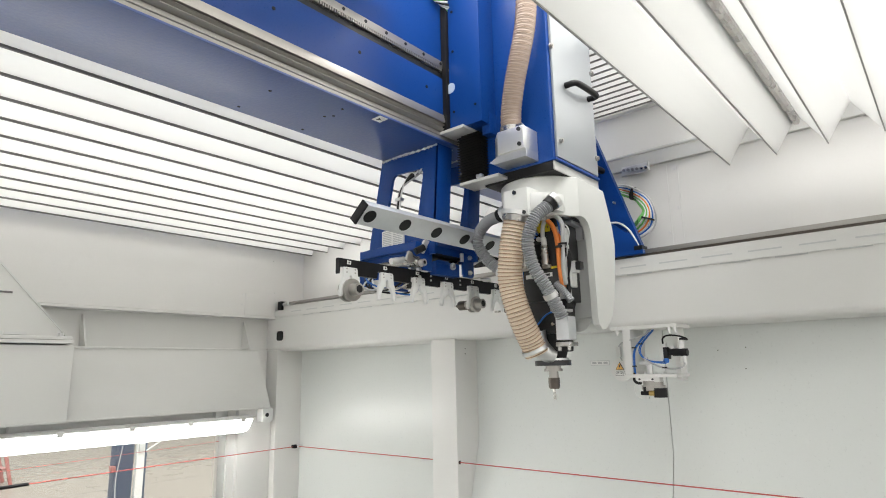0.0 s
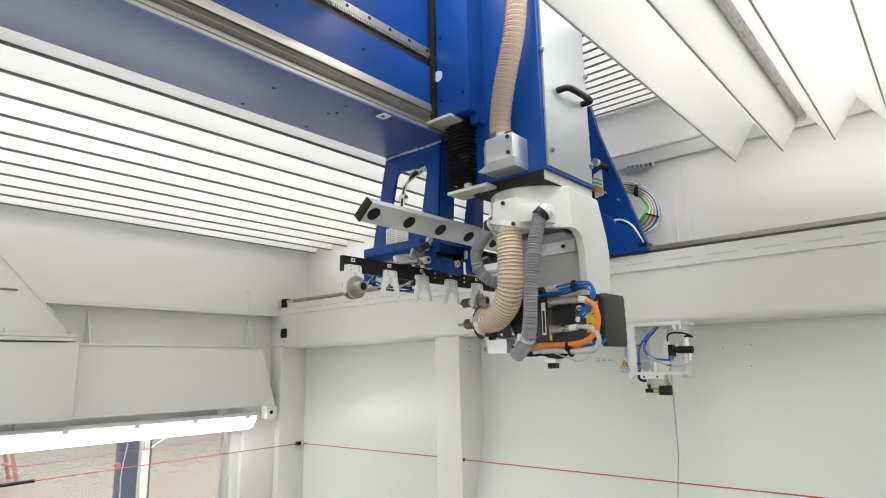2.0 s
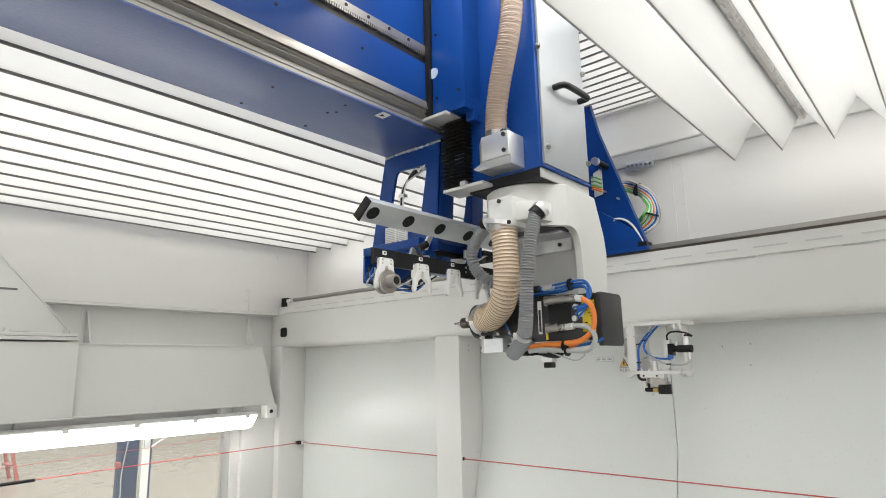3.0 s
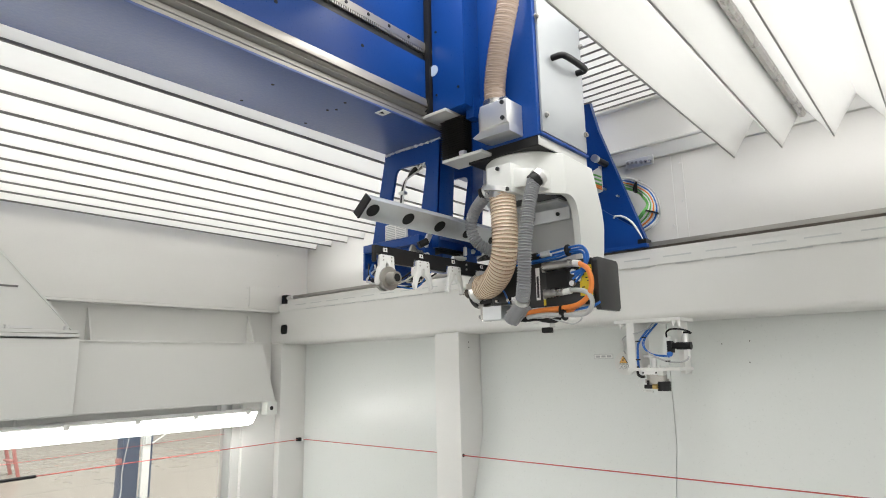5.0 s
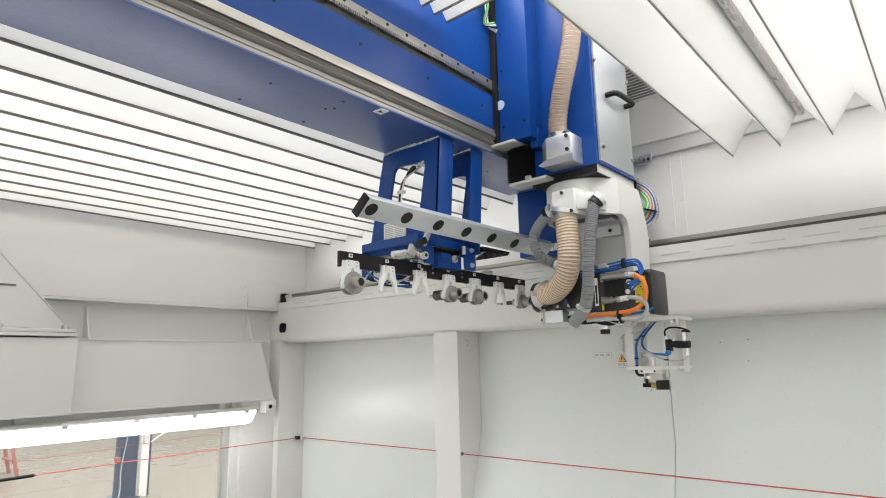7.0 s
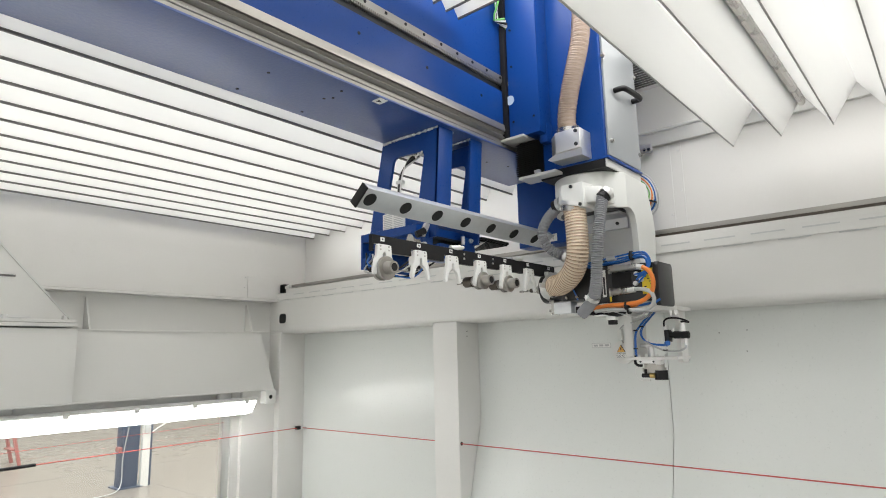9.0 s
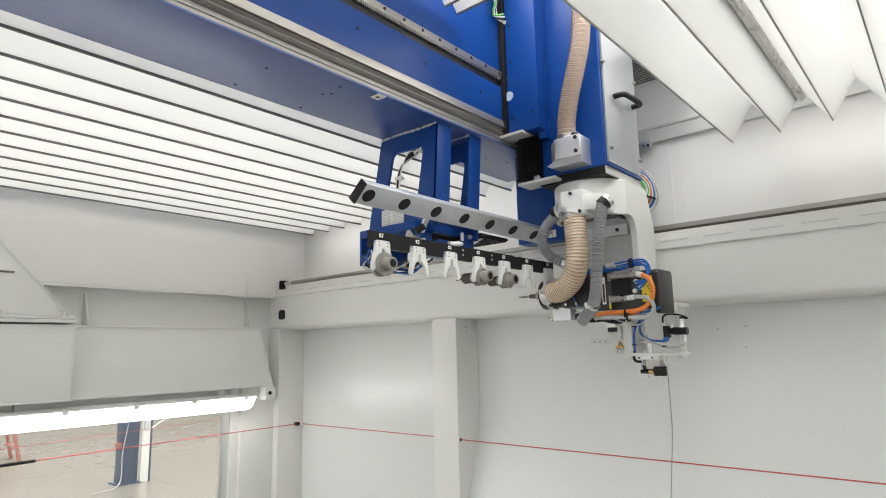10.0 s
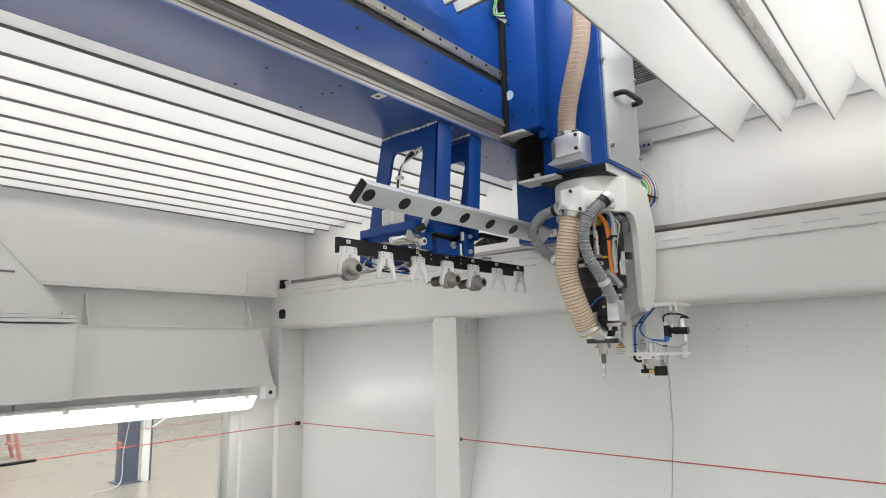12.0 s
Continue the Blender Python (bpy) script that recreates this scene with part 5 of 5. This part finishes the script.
cable("grey_stub_hose", GREYHOSE, [(-0.03, -0.105, -0.185), (0.0, -0.11, -0.165), (0.03, -0.108, -0.14), (0.05, -0.10, -0.12)], lambda i: 0.015 + 0.002 * (i % 2), 26)
b = B()
spbox(b, -0.06, -0.118, -0.168, -0.02, -0.06, -0.135, 0.004)
part("connector_block", b, BLACK, spindle)
b = B()
spbox(b, -0.07, -0.10, -0.150, 0.30, -0.03, -0.128, 0.003)
part("cable_tray", b, INNER, spindle)
for x in (-0.12, -0.06, 0.0):
    b = B()
    cyl(b, sp(x, -0.088, -0.085), sp(x, -0.1, -0.085), 0.007, seg=10)
    part("fitting", b, STEEL, spindle)


# ---- bending hoses on the head: short rigid rings ----
def bending_hose(name, label, down, flat, radius, count, wall, ring_mat, ring_gap, rib):
    """A hose of rings that goes from its shape with the spindle down to the one with the spindle flat."""
    base = Matrix.Translation(down[0])
    bb = B()
    d = (Vector(down[1]) - Vector(down[0])).normalized()
    cyl(bb, Vector(down[0]) - d * 0.012, Vector(down[0]) + d * 0.014, radius * 1.13, seg=22)
    hose = part(name, bb, STEEL if radius > 0.04 else BLACK, ram, label, at=base)
    bb = B()
    length = sum((Vector(q) - Vector(p)).length for p, q in zip(down, down[1:]))
    h = length / (count - 1)
    seg = 20
    prof = []
    for j in range(ring_gap + 1):
        for u, r, wire in ((0.0, 1 - rib, 0), (0.25, 1 - rib * 0.5, 0), (0.46, 1 - rib * 0.2, 1), (0.52, 1.012, 1), (0.60, 1.012, 1), (0.66, 1 - rib * 0.2, 0), (0.85, 1 - rib * 0.6, 0)):
            z = -0.62 * h + 1.24 * h * (j + u) / (ring_gap + 1)
            prof.append((z, radius * r, wire))
    rings = [[bb.verts.new((r * math.cos(2 * math.pi * k / seg), r * math.sin(2 * math.pi * k / seg), z)) for k in range(seg)] for z, r, _ in prof]
    for (r0, p0), (r1, p1) in zip(zip(rings, prof), list(zip(rings, prof))[1:]):
        for k in range(seg):
            f = bb.faces.new((r0[k], r0[(k + 1) % seg], r1[(k + 1) % seg], r1[k]))
            f.material_index = p0[2]
    me = mesh_of("hose_ring", bb, wall, 80)
    me.materials.append(ring_mat)
    made = [piece("hose_ring", me, hose, base) for _ in range(count)]
    bb = B()
    cyl(bb, (0, 0, -0.008), (0, 0, 0.008), radius * 1.10, seg=24, caps=False)
    cyl(bb, (0, 0, -0.012), (0, 0, 0.012), radius * 0.95, seg=24, caps=False)
    box(bb, radius * 0.9, -0.012, -0.008, radius * 1.45, 0.012, 0.008, 0.002)
    near_end = -2 if radius > 0.04 else -6
    made[near_end].data = mesh_of("hose_clamp", bb, ALU)
    made[near_end].name = "hose_clamp"
    bb = B()
    cyl(bb, Vector(down[0]) - d * 0.034, Vector(down[0]) - d * 0.013, radius * 1.28, seg=24)
    part("end_fitting", bb, ALU, hose, "bright metal hose fitting")
    rows = [[] for _ in range(count)]
    for t in TURNS:
        w = glide(TILT, t) / 90
        ctrl = [Vector(p).lerp(Vector(q), w) for p, q in zip(down, flat)]
        pts = curve_points(ctrl, count)
        for i in range(count):
            d = pts[min(count - 1, i + 1)] - pts[max(0, i - 1)]
            m = Matrix.Translation(pts[i]) @ d.to_track_quat("Z", "Y").to_matrix().to_4x4()
            rows[i].append((t, base.inverted() @ m))
    for ob, rw in zip(made, rows):
        MOVES.append((ob, rw))
    return hose


bending_hose("extraction_hose", "beige ribbed extraction hose with steel clamps",
             [(-1.38, 2.58, 2.278), (-1.41, 2.575, 2.142), (-1.43, 2.59, 2.006), (-1.41, 2.62, 1.867), (-1.395, 2.68, 1.755), (-1.385, 2.70, 1.71)],
             [(-1.367, 2.58, 2.288), (-1.355, 2.57, 2.161), (-1.359, 2.57, 2.052), (-1.404, 2.60, 1.976), (-1.503, 2.66, 1.929), (-1.590, 2.70, 1.930)], 0.0545, 40, BEIGE, WIRE, 0, 0.07)
bending_hose("grey_hose", "grey corrugated cable hose",
             [(-1.22, 2.6, 2.319), (-1.266, 2.55, 2.26), (-1.303, 2.54, 2.164), (-1.294, 2.56, 2.057), (-1.262, 2.6, 1.971), (-1.233, 2.66, 1.858)],
             [(-1.224, 2.6, 2.319), (-1.225, 2.55, 2.196), (-1.237, 2.53, 2.037), (-1.262, 2.55, 1.900), (-1.305, 2.59, 1.830), (-1.375, 2.62, 1.775)], 0.0285, 30, GREYHOSE, GREYHOSE, 1, 0.20)
bending_hose("grey_hose", "grey corrugated cable hose",
             [(-1.497, 2.64, 2.33), (-1.601, 2.66, 2.312), (-1.669, 2.68, 2.243), (-1.634, 2.7, 2.155), (-1.558, 2.72, 2.082), (-1.491, 2.74, 2.024)],
             [(-1.483, 2.64, 2.328), (-1.571, 2.66, 2.27), (-1.614, 2.68, 2.203), (-1.59, 2.7, 2.128), (-1.523, 2.74, 2.08), (-1.433, 2.75, 2.043)], 0.0275, 26, GREYHOSE, GREYHOSE, 1, 0.20)
key_with_ram(ram)

# ---- tool measuring unit under the beam ----
unit = thing("tool_setter", "grey bracket with camera, laser and cables under the beam", "measuring unit", (-1.20, 3.1, 1.59))
b = B()
box(b, -1.406, 3.0, 1.832, -1.058, 3.20, 1.85, 0.003)
part("top_plate", b, GREY, unit)
b = B()
box(b, -1.342, 3.0, 1.603, -1.297, 3.18, 1.833, 0.005)
part("side_post", b, GREY, unit)
b = B()
box(b, -1.339, 2.98, 1.588, -1.070, 3.17, 1.604, 0.003)
part("shelf", b, GREY, unit)
b = B()
box(b, -1.105, 3.08, 1.572, -1.080, 3.17, 1.834, 0.004)
part("side_post", b, GREY, unit)
b = B()
box(b, -1.278, 2.99, 1.570, -1.178, 3.09, 1.589, 0.003)
block = part("clamp_block", b, ALU, unit, "milled aluminium clamp block")
for x in (-1.262, -1.195):
    b = B()
    cyl(b, (x, 2.986, 1.579), (x, 2.992, 1.579), 0.005, seg=10)
    part("screw", b, DARK, block)
b = B()
box(b, -1.186, 2.985, 1.565, -1.158, 3.03, 1.592, 0.003)
part("spacer", b, WHITE, unit)
b = B()
cyl(b, (-1.213, 3.04, 1.547), (-1.213, 3.04, 1.571), 0.050, seg=28)
cyl(b, (-1.213, 3.04, 1.527), (-1.213, 3.04, 1.548), 0.058, seg=28)
cyl(b, (-1.213, 3.04, 1.515), (-1.213, 3.04, 1.528), 0.046, seg=28)
part("sensor_base", b, TOOLST, unit, "turned aluminium sensor base")
b = B()
cyl(b, (-1.168, 3.01, 1.490), (-1.168, 3.01, 1.536), 0.032, seg=24)
part("sensor_cap", b, BLACK, unit)
b = B()
cyl(b, (-1.214, 2.985, 1.511), (-1.190, 2.985, 1.511), 0.012, seg=14)
part("plug", b, BRASS, unit, "brass plug")
b = B()
cyl(b, (-1.256, 2.985, 1.511), (-1.214, 2.985, 1.511), 0.010, seg=14)
cyl(b, (-1.238, 2.985, 1.515), (-1.238, 2.985, 1.542), 0.007, seg=12)
part("plug_grip", b, BLACK, unit)
b = B()
box(b, -1.252, 2.975, 1.482, -1.216, 2.992, 1.493, 0.003)
part("plug_foot", b, WHITE, unit)
for x in (-1.27, -1.231, -1.176, -1.138):
    b = B()
    cyl(b, (x, 2.995, 1.604), (x, 2.995, 1.617), 0.006, seg=10)
    part("cap_screw", b, FORK, unit)
b = B()
cyl(b, (-1.222, 3.04, 1.604), (-1.222, 3.04, 1.652), 0.014, seg=16)
cyl(b, (-1.275, 3.04, 1.661), (-1.208, 3.04, 1.660), 0.010, seg=14)
cyl(b, (-1.240, 3.04, 1.645), (-1.240, 3.04, 1.692), 0.009, seg=12)
part("clamp_stem", b, ALU, unit)
b = B()
box(b, -1.152, 3.0, 1.655, -1.134, 3.07, 1.760, 0.003)
part("holder_plate", b, WHITE, unit)
b = B()
prism(b, [(-1.151, 1.660), (-1.185, 1.670), (-1.151, 1.730)], "y", 3.03, 3.036)
part("gusset", b, WHITE, unit)
b = B()
box(b, -1.134, 3.0, 1.676, -1.112, 3.05, 1.735, 0.004)
cyl(b, (-1.112, 3.02, 1.710), (-1.088, 3.02, 1.709), 0.015, seg=22)
cyl(b, (-1.090, 3.02, 1.709), (-1.020, 3.02, 1.707), 0.0185, seg=22)
part("camera_body", b, BLACK, unit, "black camera with a short lens")
b = B()
cyl(b, (-1.127, 3.0, 1.735), (-1.127, 3.0, 1.757), 0.008, seg=12)
cyl(b, (-1.100, 3.03, 1.728), (-1.100, 3.03, 1.740), 0.010, seg=12)
part("cable_gland", b, ALU, unit)
b = B()
cyl(b, (-1.052, 3.03, 1.722), (-1.052, 3.03, 1.758), 0.017, seg=18)
cyl(b, (-1.052, 3.03, 1.758), (-1.052, 3.03, 1.768), 0.012, seg=18)
part("connector", b, ALU, unit)
b = B()
cyl(b, (-1.036, 3.02, 1.652), (-1.036, 3.02, 1.690), 0.009, seg=14)
part("connector", b, ALU, unit)
b = B()
cyl(b, (-1.122, 2.99, 1.669), (-1.110, 2.98, 1.669), 0.012, seg=14)
part("blue_knob", b, BLUEC, unit)
for x in (-1.377, -1.10, -1.072):
    b = B()
    cyl(b, (x, 3.02, 1.818), (x, 3.02, 1.833), 0.011, seg=6)
    cyl(b, (x, 3.02, 1.806), (x, 3.02, 1.82), 0.006, seg=10)
    part("hanger_bolt", b, ALU, unit)


def unit_cable(mat, pts, r, n=30):
    bb = B()
    sweep(bb, pts, r, n=n, seg=8)
    part("cable", bb, mat, unit)


unit_cable(BLACK, [(-1.127, 2.99, 1.752), (-1.124, 2.985, 1.777), (-1.100, 2.985, 1.791), (-1.052, 2.985, 1.788), (-1.020, 2.99, 1.777), (-1.008, 3.0, 1.767)], 0.0045)
unit_cable(BLACK, [(-1.045, 2.995, 1.772), (-1.030, 2.995, 1.772), (-1.010, 3.0, 1.768)], 0.005, 12)
for o in (0, 0.007):
    unit_cable(BLUEC, [(-1.235 + o, 3.10, 1.832), (-1.263 + o, 3.03, 1.77), (-1.283 + o * .8, 3.0, 1.724), (-1.290 + o * .8, 3.0, 1.656), (-1.290 + o * .8, 3.0, 1.60)], 0.0032)
    unit_cable(BLUEC, [(-1.220 + o, 3.11, 1.832), (-1.252 + o, 3.03, 1.762), (-1.257 + o, 3.0, 1.719), (-1.232 + o * .6, 2.99, 1.684), (-1.188, 2.99, 1.664 + o * .5), (-1.122, 3.0, 1.655 + o)], 0.0028)
unit_cable(GREYC, [(-1.232, 2.99, 1.682), (-1.186, 2.985, 1.656), (-1.129, 2.985, 1.633), (-1.066, 2.99, 1.630), (-1.038, 3.0, 1.642), (-1.036, 3.02, 1.66)], 0.0045)
unit_cable(GREYC, [(-1.305, 3.0, 1.777), (-1.27, 3.02, 1.787), (-1.24, 3.05, 1.805), (-1.22, 3.08, 1.832)], 0.004)
unit_cable(BLACK, [(-1.290, 3.0, 1.61), (-1.290, 2.99, 1.575), (-1.272, 2.985, 1.561), (-1.252, 2.985, 1.560)], 0.007, 16)
unit_cable(WHITEC, [(-1.270, 2.985, 1.558), (-1.290, 2.985, 1.54), (-1.284, 2.985, 1.505), (-1.262, 2.985, 1.488), (-1.245, 2.985, 1.488)], 0.0022, 20)
for p in ((-1.257, 3.02, 1.757), (-1.282, 3.0, 1.738), (-1.287, 3.0, 1.645), (-1.128, 2.985, 1.635)):
    b = B()
    cyl(b, (p[0], p[1], p[2] - 0.003), (p[0], p[1], p[2] + 0.003), 0.012, seg=12)
    part("cable_tie", b, BLACK, unit)

WX, WZ = -1.556, 1.629
disc = thing("warning_disc", "pale round plate with a warning triangle and code label", "sign", (WX, 3.44, WZ - 0.07))
b = B()
cyl(b, (WX + 0.012, 3.42, WZ - 0.002), (WX + 0.012, 3.44, WZ - 0.002), 0.069, seg=40)
part("plate", b, GREY, disc)
b = B()
sweep(b, [(-1.50, 3.41, 1.79), (-1.535, 3.41, 1.78), (-1.555, 3.41, 1.75), (-1.55, 3.41, 1.71), (-1.54, 3.42, 1.68)], 0.004, n=20, seg=8)
part("cable", b, GREYC, disc)
b = B()
box(b, -1.566, 3.40, 1.70, -1.540, 3.425, 1.76, 0.005)
part("connector", b, WHITE, disc)
b = B()
prism(b, [(WX - 0.026, WZ - 0.003), (WX + 0.026, WZ - 0.003), (WX, WZ + 0.042)], "y", 3.4145, 3.4195)
tri = part("triangle", b, INK, disc, "amber warning triangle with a black edge")
b = B()
prism(b, [(WX - 0.0225, WZ - 0.001), (WX + 0.0225, WZ - 0.001), (WX, WZ + 0.038)], "y", 3.412, 3.4144)
part("field", b, AMBER, tri)
b = B()
prism(b, [(WX + 0.001, WZ + 0.027), (WX - 0.005, WZ + 0.013), (WX, WZ + 0.013), (WX - 0.004, WZ + 0.002), (WX + 0.005, WZ + 0.017), (WX + 0.001, WZ + 0.017), (WX + 0.005, WZ + 0.027)], "y", 3.4105, 3.4118)
part("flash_mark", b, INK, tri)
b = B()
box(b, WX - 0.028, 3.415, WZ - 0.036, WX + 0.031, 3.4195, WZ - 0.011)
lab = part("code_label", b, INK, disc, "white code label with a dark edge")
b = B()
box(b, WX - 0.0265, 3.4125, WZ - 0.0345, WX + 0.0295, 3.4148, WZ - 0.0125)
part("label_field", b, PAPER, lab)
letters("UC 421", 0.016, Matrix.Translation((WX + 0.0015, 3.412, WZ - 0.0235)) @ FRONT, INK, lab)
sign = thing("wall_label", "thin white wall label with unreadable print", "label", (-1.62, 3.44, 1.68))
b = B()
box(b, -1.750, 3.437, 1.658, -1.633, 3.4395, 1.680)
wl = part("strip", b, PAPER, sign)
b = B()
box(b, -1.754, 3.4385, 1.654, -1.629, 3.4399, 1.684)
part("strip_edge", b, INNER, wl)
for k in range(3):
    b = B()
    box(b, -1.742 + 0.037 * k, 3.4362, 1.663, -1.715 + 0.037 * k, 3.4371, 1.675)
    part("print_bar", b, GREYC, wl)

# ---- emergency pull rope ----
rope = thing("pull_rope", "taut red emergency pull rope through the columns", "rope", (-4.43, 3.19, 1.03))
b = B()
cyl(b, (-4.69, 3.43, 0.995), (-2.867, 3.24, 1.040), 0.0034, seg=8)
cyl(b, (-2.642, 3.222, 1.041), (X1, 3.222, 1.043), 0.0034, seg=8)
part("long_span", b, RED, rope)
b = B()
sweep(b, [(-4.71, 3.42, 0.995), (-4.712, 2.6, 0.990), (-4.716, 1.8, 0.981), (-4.72, 1.30, 0.975)], 0.0034, n=20, seg=8)
part("side_span", b, RED, rope)
b = B()
cyl(b, (-4.715, 1.34, 0.976), (-4.745, 1.10, 0.968), 0.011, seg=12)
part("grip_sleeve", b, BLACK, rope, "black sleeve")
b = B()
sweep(b, [(-4.745, 1.10, 0.968), (-4.75, 1.06, 0.985), (-4.755, 1.0, 0.975), (-4.75, 1.03, 0.952), (-4.745, 1.10, 0.968)], 0.006, n=24, seg=8)
part("thimble", b, ALU, rope, "steel wire thimble")
b = B()
box(b, -4.735, 3.38, 0.981, -4.695, 3.425, 1.011, 0.004)
hook = part("pulley_block", b, BLACK, rope)
b = B()
cyl(b, (-4.700, 3.43, 0.980), (-4.700, 3.43, 1.012), 0.017, seg=16)
cyl(b, (-4.734, 3.445, 0.996), (-4.66, 3.44, 0.996), 0.011, seg=12)
part("pulley", b, ALU, hook)
b = B()
sweep(b, [(-4.80, -1.0, 1.0), (-4.82, 1.2, 1.06), (-4.835, 2.73, 1.10)], 0.0016, n=10, seg=6)
part("far_span", b, RED, rope, "second thinner rope at the window")

# ---- seen through the window ----
post = thing("hall_post", "dark blue steel post with a pale cable duct in the hall", "post", (-8.5, 3.5, 0))
b = B()
box(b, -8.62, 3.36, 0, -8.45, 3.58, 3.2, 0.006)
part("column", b, NAVY, post)
b = B()
box(b, -8.46, 3.60, 0, -8.40, 3.70, 3.2, 0.004)
part("cable_duct", b, PAPER, post)
b = B()
box(b, -8.47, 3.705, 0, -8.42, 3.735, 1.6, 0.004)
part("edge_strip", b, NAVY, post)
b = B()
box(b, -8.70, 3.32, 0, -8.40, 3.62, 0.015)
part("foot_plate", b, NAVY, post)
b = B()
sweep(b, [(-8.42, 3.60, 1.2), (-8.35, 3.9, 1.1), (-8.38, 3.95, 0.85), (-8.40, 3.78, 0.72), (-8.41, 3.72, 0.68)], 0.008, n=24, seg=8)
part("cable", b, WHITEC, post)
b = B()
sweep(b, [(-8.44, 3.45, 0.9), (-8.40, 3.36, 0.4), (-8.35, 3.34, 0.1), (-8.2, 3.2, 0.02), (-8.1, 2.9, 0.02)], 0.006, n=24, seg=8)
part("cable", b, GREYC, post)
b = B()
box(b, -8.5, 3.30, 0.47, -8.40, 3.35, 0.53, 0.01)
part("socket_box", b, REDM, post, "dull red socket box")
b = B()
box(b, -8.40, 3.61, 0.68, -8.36, 3.68, 0.78, 0.006)
part("socket_box", b, INNER, post)

ladder = thing("step_ladder", "red step ladder standing in the hall", "ladder", (-12.0, 3.0, 0))
for y0, y1 in ((2.80, 2.72), (3.02, 3.24)):
    for dx in (-0.22, 0.22):
        b = B()
        prism(b, [(y0 - 0.025, 0.95), (y0 + 0.025, 0.95), (y1 + 0.025, 0.0), (y1 - 0.025, 0.0)], "x", -12 + dx, -12 + dx + 0.03)
        part("rail", b, REDM, ladder)
for k in range(3):
    z = 0.24 + 0.26 * k
    u = 1 - z / 0.95
    b = B()
    yy = 3.02 + 0.22 * u
    box(b, -12.2, yy - 0.07, z - 0.012, -11.8, yy + 0.03, z + 0.012, 0.003)
    part("step", b, REDM, ladder)
    b = B()
    yy = 2.80 - 0.08 * u
    box(b, -12.2, yy - 0.02, z - 0.012, -11.8, yy + 0.02, z + 0.012, 0.003)
    part("step", b, REDM, ladder)


ladder.location.y -= 0.12


def motions():
    for ob, rows in MOVES:
        walk(ob, rows)


motions()
